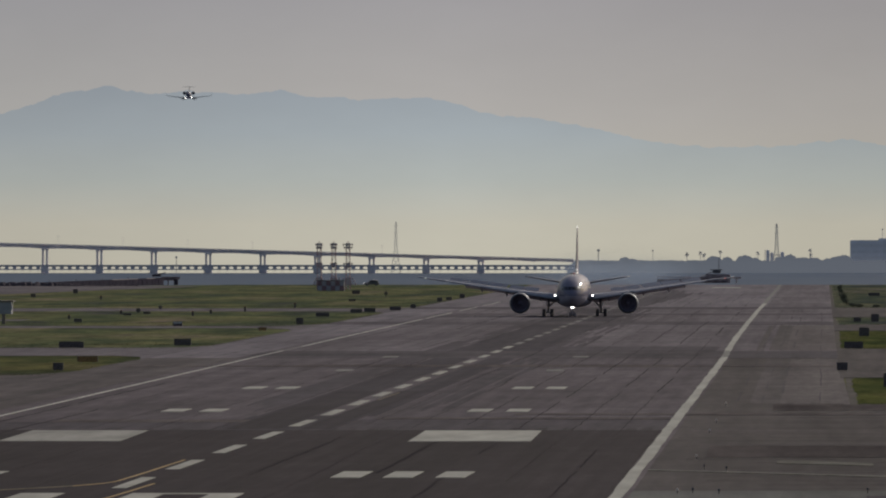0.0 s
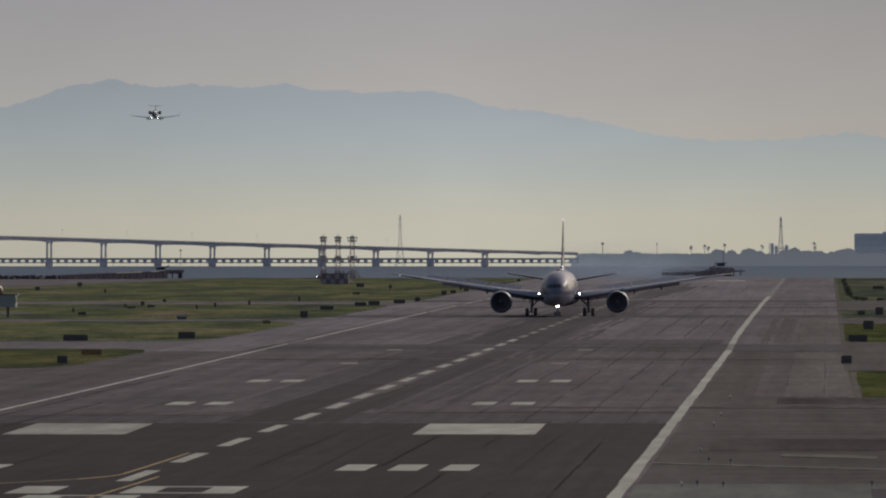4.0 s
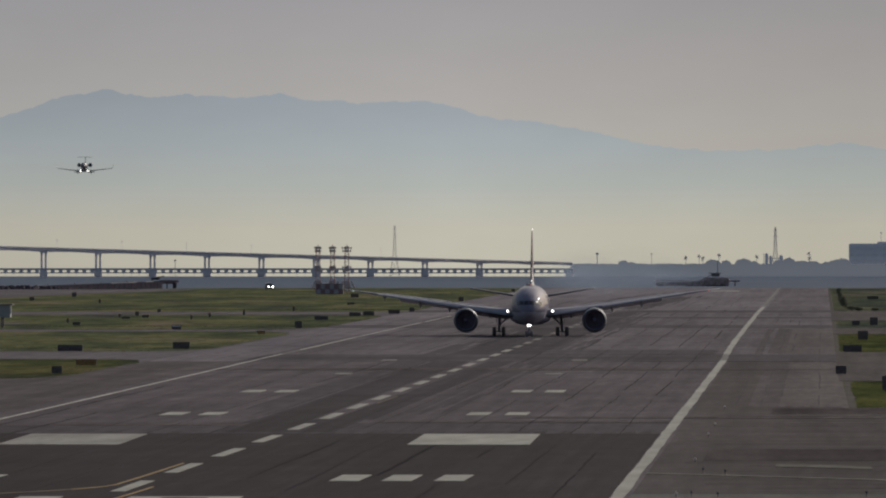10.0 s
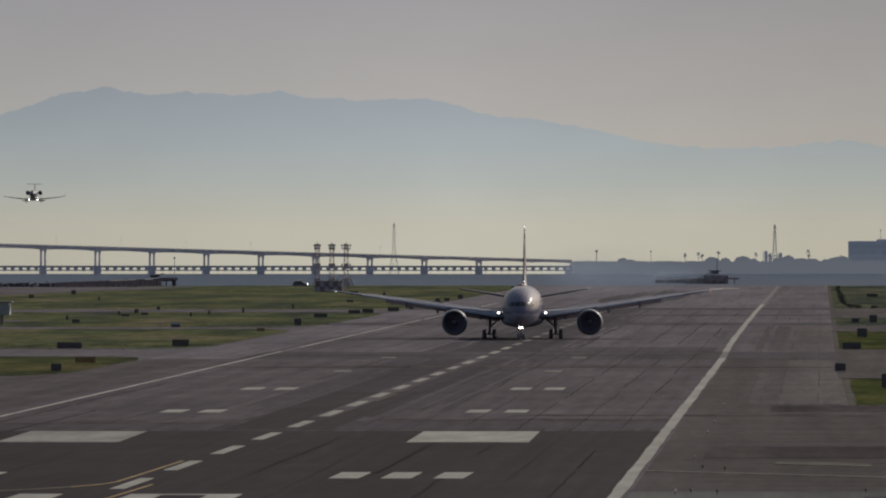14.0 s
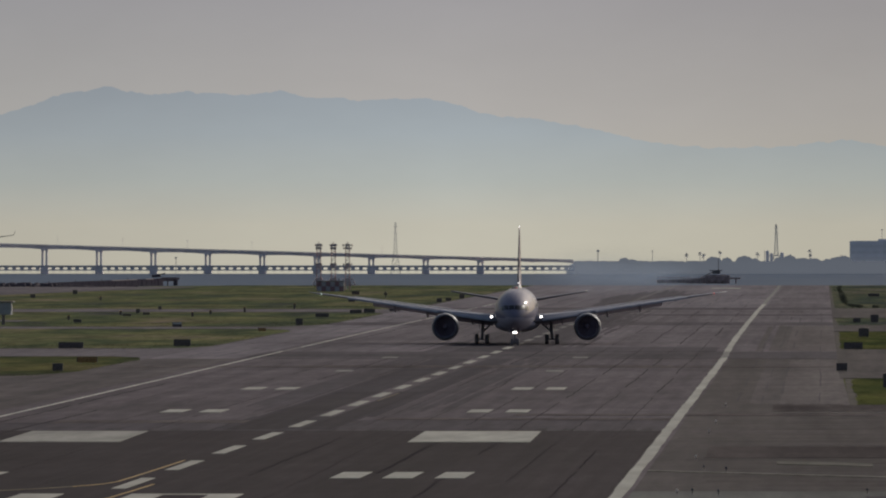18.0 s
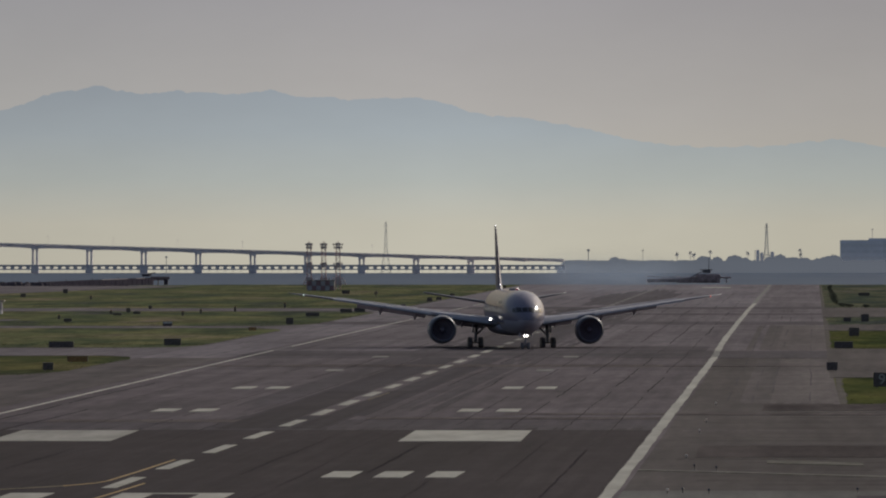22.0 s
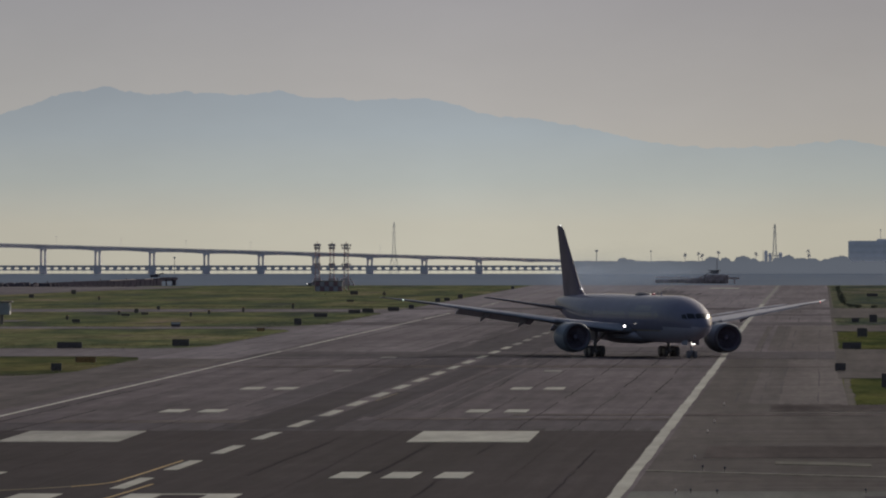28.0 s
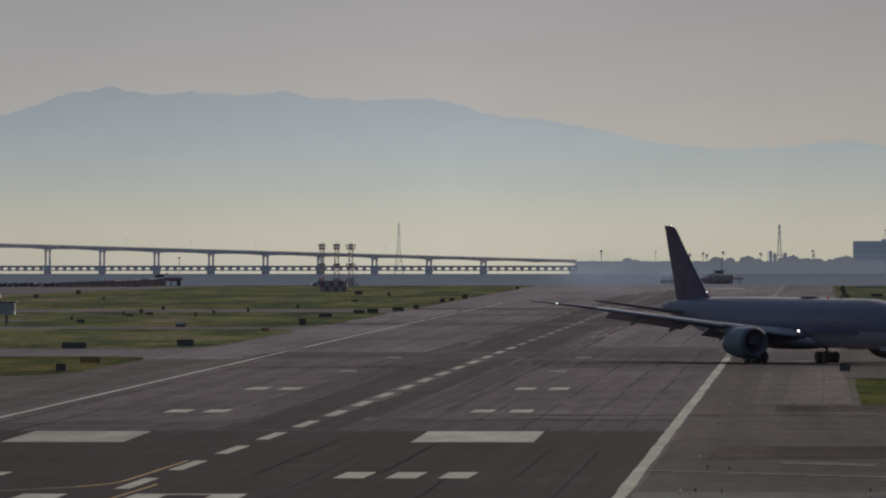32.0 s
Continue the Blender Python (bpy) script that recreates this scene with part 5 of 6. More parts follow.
def skin_patch(x0, x1, a0, a1, out=0.025, nx=4, na=4):
    """A thin curved panel that lies on the hull."""
    bm = bmesh.new()
    for o in (out,):
        g = [[bm.verts.new(on_hull(x0 + (x1 - x0) * i / nx, a0 + (a1 - a0) * j / na, o)) for j in range(na + 1)] for i in range(nx + 1)]
        lo = [[bm.verts.new(on_hull(x0 + (x1 - x0) * i / nx, a0 + (a1 - a0) * j / na, -0.03)) for j in range(na + 1)] for i in range(nx + 1)]
        for i in range(nx):
            for j in range(na):
                bm.faces.new((g[i][j], g[i][j + 1], g[i + 1][j + 1], g[i + 1][j]))
        rim = [(i, 0) for i in range(nx + 1)] + [(nx, j) for j in range(1, na + 1)] + [(i, na) for i in range(nx - 1, -1, -1)] + [(0, j) for j in range(na - 1, 0, -1)]
        for (i, j), (k, l) in zip(rim, rim[1:] + rim[:1]):
            bm.faces.new((g[i][j], g[k][l], lo[k][l], lo[i][j]))
    return bm


def skin_quad(c, n=4, out=0.02):
    """A curved pane on the hull between four (x, angle) corners."""
    bm = bmesh.new()
    rows = []
    for o in (out, -0.05):
        g = []
        for i in range(n + 1):
            u = i / n
            row = []
            for j in range(n + 1):
                v = j / n
                x, a = [(c[0][k] * (1 - v) + c[3][k] * v) * (1 - u) + (c[1][k] * (1 - v) + c[2][k] * v) * u for k in (0, 1)]
                row.append(bm.verts.new(on_hull(x, a, o)))
            g.append(row)
        rows.append(g)
    g, lo = rows
    for i in range(n):
        for j in range(n):
            bm.faces.new((g[i][j], g[i][j + 1], g[i + 1][j + 1], g[i + 1][j]))
    rim = [(i, 0) for i in range(n + 1)] + [(n, j) for j in range(1, n + 1)] + [(i, n) for i in range(n - 1, -1, -1)] + [(0, j) for j in range(n - 1, 0, -1)]
    for (i, j), (k, m) in zip(rim, rim[1:] + rim[:1]):
        bm.faces.new((g[i][j], g[k][m], lo[k][m], lo[i][j]))
    return bm


def airfoil(le, te, y, z, thick, n=9, vertical=False):
    """A closed wing section from leading edge x to trailing edge x."""
    up, dn = [], []
    c = le - te
    for k in range(n):
        u = (1 - math.cos(math.pi * k / (n - 1))) / 2
        t = thick * c * 5 * (0.2969 * math.sqrt(u) - 0.126 * u - 0.3516 * u * u + 0.2843 * u ** 3 - 0.1015 * u ** 4)
        up.append((le - u * c, t))
        dn.append((le - u * c, -t * 0.75))
    pts = up + dn[-2:0:-1]
    return [(x, y + t, z) if vertical else (x, y, z + t) for x, t in pts]


def wing_line(s):
    """Leading edge, trailing edge and height along the half span s."""
    le = np.interp(s, (2.2, 9.9, 24.0, 27.4, 29.45), (9.6, 4.6, -4.2, -6.5, -10.2))
    te = np.interp(s, (2.2, 9.9, 24.0, 27.4, 29.45), (-3.6, -4.4, -8.3, -9.5, -11.1))
    z = 3.35 + 0.09 * (s - 2.2) + 0.00155 * (s - 2.2) ** 2 + float(np.interp(s, (3, 6.5, 9.9, 13, 17, 21.5, 25, 27.6, 29.45), (0, 0.1, 0.24, 0.36, 0.44, 0.46, 0.4, 0.3, 0.24)))
    th = np.interp(s, (2.2, 9.9, 29.7), (0.13, 0.105, 0.085))
    return float(le), float(te), float(z), float(th)


def build_wheel(parent, x, y, r, w, name="wheel"):
    tyre = part(name, lathe(bmesh.new(), [(-w / 2, r * 0.62), (-w / 2, r * 0.86), (-w * 0.36, r), (w * 0.36, r), (w / 2, r * 0.86), (w / 2, r * 0.62)], 22, "y", True), TYRE, parent, at=pose(x, y, r))
    part("hub", lathe(bmesh.new(), [(-w * 0.53, r * 0.2), (-w * 0.51, r * 0.58), (w * 0.51, r * 0.58), (w * 0.53, r * 0.2)], 18, "y", True), HUB, tyre)
    return tyre


SPOILERS = []


def build_airliner():
    th = thing("airliner", "white twin-engine airliner with dark blue fin taxiing with lights on", "airliner")
    # hull, split at the belly line
    n = 40
    bm = bmesh.new()
    rings = []
    for k, (x, z, ry, rz) in enumerate(HULL):
        rings.append([(x, math.sin(a) * ry, z + math.cos(a) * rz) for a in [2 * math.pi * j / n for j in range(n)]])
    dense = []
    for a, b in zip(rings, rings[1:]):
        m = 6 if abs(a[0][0] - b[0][0]) > 8 else 2
        for i in range(m):
            u = i / m
            dense.append([tuple(p[c] + (q[c] - p[c]) * u for c in range(3)) for p, q in zip(a, b)])
    dense.append(rings[-1])
    loft(bm, dense)
    for f in bm.faces:
        c = f.calc_center_median()
        line = 3.25 + 0.75 * max(0.0, min(1.0, (c.x - 6) / 24)) - (0.6 if c.x < -5 else 0.0) + max(0.0, (-8 - c.x)) * 0.16
        f.material_index = 1 if c.z < line else 0
    hull = part("fuselage", bm, [HULLWHITE, HULLGREY], th, "white upper hull over a grey belly", smooth=True)
    for s in (-1, 1):
        part("cheatline", skin_patch(-9, 20.9, s * 118, s * 120.5, 0.012, 10, 1), GOLD, hull, "thin gold stripe")
    # flight deck windows: three panes a side
    for s in (-1, 1):
        for quad in (((30.5, 2), (29.65, 2), (29.45, 31), (30.25, 41)), ((30.15, 45), (29.3, 34), (28.3, 52), (29.1, 67)), ((28.95, 70), (28.15, 56), (27.5, 64), (27.9, 75))):
            part("cockpit_window", skin_quad([(x, s * a) for x, a in quad]), GLASS, hull, "dark cockpit window")
        w = skin_patch(0.14, -0.14, s * 74, s * 84.5, 0.015, 1, 2)
        first = part("cabin_window", w, CABINGLASS, hull)
        for k in range(54):
            x = 22.2 - k * 0.62
            if abs(x - 18.6) < 0.7 or abs(x - 8.0) < 0.7 or abs(x + 7.5) < 0.6:
                continue
            if x <= 20.8:
                again(first, pose(x, 0, 0))
        for x in (19.2, 8.6, -6.9):
            part("cabin_door", skin_patch(x + 0.55, x - 0.55, s * 66, s * 107, 0.014, 1, 5), HULLWHITE, hull, "white cabin door")
        # titles as plain bars
        for k in range(6):
            part("title_bar", skin_patch(17.2 - k * 1.1, 16.45 - k * 1.1, s * 56, s * 69, 0.016, 1, 3), TITLE, hull, "faint blue plain bar")
    part("antenna_dome", loft(bmesh.new(), [[(6 + 2.4 * u, math.sin(a) * 0.75 * r, 7.82 + math.cos(a) * 0.36 * r) for a in [2 * math.pi * j / 14 for j in range(14)]] for u, r in ((-1, 0.2), (-0.7, 0.8), (0, 1), (0.6, 0.75), (1, 0.2))]), DARKSTEEL, hull, "grey antenna fairing on the roof", smooth=True)
    part("wing_fairing", loft(bmesh.new(), [[(x, math.sin(a) * ry, 2.9 + math.cos(a) * rz) for a in [2 * math.pi * j / 24 for j in range(24)]]
                                            for x, ry, rz in ((11.5, 1.2, 0.7), (9.5, 2.5, 1.0), (4, 3.2, 1.25), (-2, 3.2, 1.25), (-5.5, 2.4, 0.95), (-8, 1.0, 0.5))]), HULLGREY, hull, "grey wing root fairing", smooth=True)
    part("roof_beacon", lathe(bmesh.new(), [(7.72, 0.2), (7.95, 0.2), (8.08, 0.07)], 10, "z", True), BEACON, hull, "red rotating beacon", at=pose(10.2, 0, 0))
    part("blade_antenna", boxes((13.0, 13.5, -0.03, 0.03, 7.8, 8.2)), WINGGREY, hull)
    # wings
    for s in (-1, 1):
        bm = bmesh.new()
        span = [2.2, 4, 6, 8, 9.9, 12.5, 15, 17.5, 20, 22, 24, 25.7, 27.4, 28.6, 29.45]
        rings = []
        for y in span:
            le, te, z, t = wing_line(y)
            rings.append([(px, s * py, pz) for px, py, pz in airfoil(le, te, y, z, t)])
        wing = part("wing", loft(bm, rings), WINGGREY, th, "long upswept grey wing", smooth=True)
        # drooped flaps behind the rear spar
        for y0, y1, drop, back in ((3.4, 8.6, 1.0, 1.6), (11.2, 20.3, 0.72, 1.25)):
            fr = []
            for y in np.linspace(y0, y1, 5):
                le, te, z, t = wing_line(y)
                fr.append([(te + 0.9, s * y, z - 0.02), (te + 0.7, s * y, z + 0.14), (te - back * 0.6, s * y, z - drop * 0.55), (te - back, s * y, z - drop), (te + 0.5, s * y, z - 0.22)])
            part("flap", loft(bmesh.new(), fr), FLAPGREY, wing, "slightly lowered pale flap")
        # spoiler panels, hinged ahead of the flaps
        for y0, y1 in ((6.8, 9.3), (9.5, 12.2), (12.6, 16.0), (16.2, 19.6), (19.8, 23.2)):
            ends = []
            for y in (y0, y1):
                le, te, z, t = wing_line(y)
                ends.append(Vector((te + (le - te) * 0.3, s * y, z + 0.052 * (le - te) * t / 0.1 + 0.03)))
            run = (ends[1] - ends[0]) * s
            yaw = math.degrees(math.atan2(-run.x, run.y))
            tilt = math.degrees(math.asin(run.z / run.length))
            mid = (ends[0] + ends[1]) / 2
            half, chord = run.length / 2 - 0.03, min(1.4, 0.8 + 0.08 * (24 - y0))
            bm = loft(bmesh.new(), [[(0.05, yy, -0.03), (0.05, yy, 0.035), (-chord, yy, 0.008), (-chord, yy, -0.012)] for yy in (-half, 0, half)])
            panel = part("spoiler", bm, WINGGREY, th, "grey hinged spoiler panel", at=pose(*mid) @ pose(0, 0, 0, 0, 0, yaw) @ pose(0, 0, 0, tilt))
            SPOILERS.append((panel, panel.matrix_basis.copy()))
        # bright leading edge slats
        for y0, y1 in ((3.6, 8.6), (11.0, 17.0), (17.1, 23.8)):
            fr = []
            for y in np.linspace(y0, y1, 5):
                le, te, z, t = wing_line(y)
                h = t * (le - te) * 0.35
                fr.append([(le + 0.32, s * y, z - 0.18), (le + 0.18, s * y, z + 0.05), (le - 0.55, s * y, z + h + 0.05), (le - 0.5, s * y, z + h - 0.03), (le + 0.05, s * y, z - 0.12)])
            part("slat", loft(bmesh.new(), fr), SLATMETAL, wing, "bare metal leading edge slat")
        for y in (6.3, 12.6, 17.2):
            le, te, z, t = wing_line(y)
            rr = [[(x, s * y + math.sin(a) * 0.26 * r, z - 0.42 - dz + math.cos(a) * 0.4 * r) for a in [2 * math.pi * j / 10 for j in range(10)]]
                  for x, r, dz in ((te + 3.0, 0.25, -0.2), (te + 2.0, 0.7, -0.05), (te + 0.4, 0.85, 0.1), (te - 0.7, 0.7, 0.42), (te - 1.4, 0.15, 0.75))]
            part("flap_fairing", loft(bmesh.new(), rr), WINGGREY, wing, smooth=True)
        le, te, z, t = wing_line(27.6)
        part("tip_light", lathe(bmesh.new(), [(-0.2, 0.05), (-0.1, 0.11), (0.1, 0.1), (0.2, 0.03)], 10, "x", True), NAVRED if s > 0 else NAVGREEN, wing, at=pose(le - 0.1, s * 27.6, z))
        le, te, z, t = wing_line(3.5)
        part("root_light", lathe(bmesh.new(), [(0.03, 0.14), (0.04, 0.1), (0.045, 0.02)], 14, "x"), LAMP, wing, "bright white landing light", at=pose(le + 0.15, s * 3.45, z + 0.42))
        part("lamp_housing", lathe(bmesh.new(), [(-0.2, 0.05), (-0.12, 0.17), (0.26, 0.17), (0.26, 0.15), (0.02, 0.145)], 14, "x"), HULLGREY, wing, at=pose(le + 0.15, s * 3.45, z + 0.42))
        # engine
        ey, ez = s * 9.9, 2.5
        prof = [(10.2, 1.46), (10.28, 1.55), (10.2, 1.66), (9.6, 1.78), (8.4, 1.86), (7.0, 1.83), (5.6, 1.68), (4.6, 1.45), (4.6, 1.36), (5.6, 1.3), (7.0, 1.38), (9.4, 1.42)]
        eng = part("engine", lathe(bmesh.new(), [(a, r * 1.03) for a, r in prof] + [(prof[0][0], prof[0][1] * 1.03)], 36, "x"), COWL, th, "dark blue-grey engine cowl", smooth=True, at=pose(0, ey, ez))
        part("inlet_lip", lathe(bmesh.new(), [(9.75, 1.83), (10.2, 1.73), (10.31, 1.61), (10.22, 1.48), (9.8, 1.46)], 36, "x"), POLISHED, eng, "burnished metal inlet lip", smooth=True)
        part("inlet_duct", lathe(bmesh.new(), [(10.1, 1.455), (9.9, 1.40), (9.4, 1.36), (8.9, 1.36)], 36, "x"), FANDARK, eng, "dark inlet duct", smooth=True)
        part("fan_disc", lathe(bmesh.new(), [(8.95, 1.44), (8.9, 0.3), (8.85, 0.02)], 32, "x"), FANDARK, eng)
        bm = bmesh.new()
        for k in range(18):
            a = k * 2 * math.pi / 18
            d, e = Vector((0, math.cos(a), math.sin(a))), Vector((0, -math.sin(a), math.cos(a)))
            p = [Vector((9.35, 0, 0)) + d * 0.4 - e * 0.06, Vector((9.00, 0, 0)) + d * 0.4 + e * 0.1, Vector((8.98, 0, 0)) + d * 1.38 + e * 0.26, Vector((9.35, 0, 0)) + d * 1.38 - e * 0.1]
            if k == 0:
                bm.faces.new([bm.verts.new(v) for v in p])
                blade = part("fan_blade", bm, FANDARK, eng)
            else:
                again(blade, pose(0, 0, 0, math.degrees(a)))
        part("spinner", lathe(bmesh.new(), [(9.0, 0.4), (9.3, 0.34), (9.55, 0.18), (9.66, 0.02)], 20, "x", True), FANDARK, eng, smooth=True)
        part("core_nozzle", lathe(bmesh.new(), [(5.4, 0.95), (4.2, 0.78), (3.4, 0.6), (3.4, 0.52), (2.2, 0.05)], 24, "x", True), HUB, eng, smooth=True)
        le, te, z, t = wing_line(9.9)
        part("pylon_fairing", loft(bmesh.new(), [[(8.6, -0.1, 1.7), (8.6, 0.1, 1.7), (8.6, 0.1, 1.78), (8.6, -0.1, 1.78)], [(6.4, -0.22, 1.5), (6.4, 0.22, 1.5), (6.4, 0.18, z - ez - 0.1), (6.4, -0.18, z - ez - 0.1)],
                                                  [(3.4, -0.24, 1.0), (3.4, 0.24, 1.0), (3.4, 0.24, z - ez + 0.1), (3.4, -0.24, z - ez + 0.1)], [(0.5, -0.08, 1.35), (0.5, 0.08, 1.35), (0.5, 0.08, z - ez - 0.2), (0.5, -0.08, z - ez - 0.2)]]), COWL, eng)
        # main gear
        gx, gy = 1.2, s * 4.9
        strut = part("main_gear_strut", rod(rod(rod(bmesh.new(), (gx, gy, 0.7), (gx, gy - s * 0.25, 4.2), 0.2, 0.24, n=10), (gx, gy, 1.6), (gx, gy - s * 2.0, 3.5), 0.13, n=8), (gx - 0.9, gy, 0.68), (gx + 0.9, gy, 0.68), 0.14, n=8), WINGGREY, th)
        for ax in (-0.8, 0.8):
            part("axle", rod(bmesh.new(), (gx + ax, gy - 0.85, 0.68), (gx + ax, gy + 0.85, 0.68), 0.09, n=8), HUB, strut)
            for ay in (-0.72, 0.72):
                build_wheel(strut, gx + ax, gy + ay, 0.7, 0.56)
        part("gear_door", boxes((gx - 1.4, gx + 1.3, gy + s * 0.32 - 0.04, gy + s * 0.32 + 0.04, 2.0, 4.0), bevel=0.02), HULLGREY, th, "grey main gear door")
        # tailplane
        rings = []
        for y in (0.8, 2.0, 4.0, 6.0, 8.0, 9.4, 9.95):
            u = (y - 0.8) / 9.15
            rings.append([(px, s * py, pz) for px, py, pz in airfoil(-22.2 - 6.6 * u - (0.5 if u > 0.95 else 0), -28.6 - 2.7 * u, 0.8 + 8.95 * u, 5.72 + 1.4 * u, 0.09)])
        part("tailplane", loft(bmesh.new(), rings), TAILGREY, th, "dark grey swept tailplane", smooth=True)
    # fin
    rings = []
    for z, le, te in ((7.0, -16.0, -27.6), (7.6, -18.6, -27.9), (8.3, -20.3, -28.2), (10.5, -22.6, -28.9), (12.5, -24.7, -29.7), (14.5, -26.7, -30.4), (15.7, -27.9, -30.8), (16.15, -28.6, -31.0), (16.35, -29.4, -31.0)):
        rings.append(airfoil(le, te, 0, z, 0.085, vertical=True))
    fin = part("fin", loft(bmesh.new(), rings), FINBLUE, th, "tall dark blue fin", smooth=True)
    edge = ((8.3, -20.3), (10.5, -22.6), (12.5, -24.7), (14.5, -26.7), (15.7, -27.9), (16.15, -28.6))
    bm = bmesh.new()
    for (z0, x0), (z1, x1) in zip(edge, edge[1:]):
        rod(bm, (x0 + 0.03, 0, z0), (x1 + 0.03, 0, z1), 0.03, n=8)
    part("leading_edge", bm, POLISHED, fin, "burnished metal leading edge", smooth=True)
    # sun glints at fin tip and root, added as tiny glowing dots
    part("tail_light", lathe(bmesh.new(), [(-0.06, 0.02), (0, 0.05), (0.06, 0.02)], 8, "x", True), FINGLINT, fin, at=pose(-29.4, 0, 16.36))
    part("fin_root_glint", lathe(bmesh.new(), [(-0.06, 0.02), (0, 0.06), (0.06, 0.02)], 8, "x", True), FINGLINT, fin, at=pose(-20.1, 0, 8.35))
    part("exhaust_cone", lathe(bmesh.new(), [(-30.9, 0.32), (-31.4, 0.2), (-31.5, 0.02)], 14, "x", True), HUB, th, at=pose(0, 0, 6.64))
    # nose gear
    ng = part("nose_gear_strut", rod(rod(bmesh.new(), (26.0, 0, 0.5), (25.8, 0, 3.2), 0.13, 0.16, n=10), (26.0, 0, 1.5), (24.4, 0, 2.9), 0.08, n=8), WINGGREY, th)
    part("axle", rod(bmesh.new(), (26.0, -0.6, 0.5), (26.0, 0.6, 0.5), 0.07, n=8), HUB, ng)
    for y in (-0.4, 0.4):
        build_wheel(ng, 26.0, y, 0.54, 0.42)
    for y in (-0.16, 0.16):
        part("taxi_light", lathe(bmesh.new(), [(0.02, 0.13), (0.03, 0.02)], 14, "x"), LAMP, ng, "bright white taxi light", at=pose(26.25, y, 1.9))
        part("lamp_housing", lathe(bmesh.new(), [(-0.12, 0.04), (-0.06, 0.15), (0.52, 0.15), (0.52, 0.138), (0.01, 0.134)], 14, "x"), FANDARK, ng, at=pose(26.25, y, 1.9))
    for y in (-0.75, 0.75):
        part("nose_gear_door", boxes((24.2, 26.6, y - 0.03, y + 0.03, 1.75, 2.75), bevel=0.015), HULLGREY, th, "grey nose gear door")
    return th


# ---- business jet on approach: nose along +x, origin at the wing root ----
def build_jet():
    th = thing("business_jet", "small white twin-jet with a T-tail, gear down, landing lights on", "jet")
    prof = [(7.3, 0.03, -0.15), (7.0, 0.28, -0.12), (6.3, 0.55, -0.05), (5.2, 0.78, 0.02), (4.0, 0.86, 0.06), (-2.0, 0.86, 0.06), (-4.5, 0.68, 0.2), (-6.6, 0.34, 0.42), (-7.4, 0.1, 0.5)]
    bm = loft(bmesh.new(), [[(x, math.sin(a) * r, z + math.cos(a) * r) for a in [2 * math.pi * j / 20 for j in range(20)]] for x, r, z in prof])
    part("fuselage", bm, HULLWHITE, th, smooth=True)
    part("windscreen", loft(bmesh.new(), [[(x, math.sin(a) * (r + 0.02), z + math.cos(a) * (r + 0.02)) for a in np.linspace(-1.0, 1.0, 9)] for x, r, z in ((6.2, 0.57, -0.04), (5.5, 0.72, 0.0))], caps=False, closed=False), GLASS, th)
    part("belly_fairing", loft(bmesh.new(), [[(x, math.sin(a) * r, -0.75 + math.cos(a) * r * 0.62) for a in [2 * math.pi * j / 16 for j in range(16)]] for x, r in ((2.6, 0.25), (1.6, 0.75), (0.2, 0.9), (-1.6, 0.8), (-3.0, 0.3))]), HULLGREY, th, "grey belly fairing", smooth=True)
    for s in (-1, 1):
        rings = []
        for y in (0.3, 2, 4, 6, 7.0, 7.25, 7.4):
            u = min(1.0, y / 7.0)
            rings.append([(px, s * py, pz) for px, py, pz in airfoil(1.4 - 2.6 * u, -1.4 - 0.9 * u, y, -1.12 + 0.85 * u * u ** 0.3 + {7.25: 0.35, 7.4: 0.9}.get(y, 0.0), 0.12)])
        part("wing", loft(bmesh.new(), rings), JETWING, th, smooth=True)
        part("flap", boxes((-2.3, -1.2, min(s * 0.9, s * 2.6), max(s * 0.9, s * 2.6), -1.32, -1.14), bevel=0.05), COWL, th)
        eng = part("engine", lathe(bmesh.new(), [(-2.0, 0.38), (-1.95, 0.45), (-2.4, 0.52), (-3.6, 0.5), (-4.6, 0.36), (-4.6, 0.3), (-2.6, 0.36), (-2.0, 0.38)], 20, "x"), COWL, th, smooth=True, at=pose(0, s * 1.42, 0.62))
        part("fan_disc", lathe(bmesh.new(), [(-2.5, 0.37), (-2.3, 0.02)], 18, "x"), FANDARK, eng)
        part("engine_stub", boxes((-4.0, -2.6, min(s * 0.7, s * 1.0), max(s * 0.7, s * 1.0), 0.5, 0.68), bevel=0.05), HULLWHITE, th)
        leg = part("main_gear_leg", rod(bmesh.new(), (-0.4, s * 1.75, -1.45), (-0.4, s * 1.75, -0.5), 0.07), HUB, th)
        part("wheel", lathe(bmesh.new(), [(-0.1, 0.15), (-0.1, 0.26), (0.1, 0.26), (0.1, 0.15)], 14, "y", True), TYRE, leg, at=pose(-0.4, s * 1.75, -1.5))
        part("landing_light", lathe(bmesh.new(), [(-0.05, 0.1), (0.04, 0.12), (0.06, 0.03)], 12, "x", True), LAMP, th, at=pose(1.55, s * 0.98, -1.12))
        rings = []
        for y in (0.05, 1.1, 2.0):
            rings.append([(px, s * py, pz) for px, py, pz in airfoil(-6.0 - 0.35 * y, -7.5 - 0.1 * y, y, 2.85, 0.09)])
        part("tailplane", loft(bmesh.new(), rings), COWL, th, smooth=True)
    part("fin", loft(bmesh.new(), [airfoil(le, te, 0, z, 0.1, vertical=True) for z, le, te in ((0.6, -3.6, -6.8), (1.6, -4.9, -7.2), (2.9, -5.9, -7.6))]), HULLWHITE, th, smooth=True)
    part("nose_gear_leg", rod(bmesh.new(), (5.6, 0, -1.35), (5.5, 0, -0.6), 0.06), HUB, th)
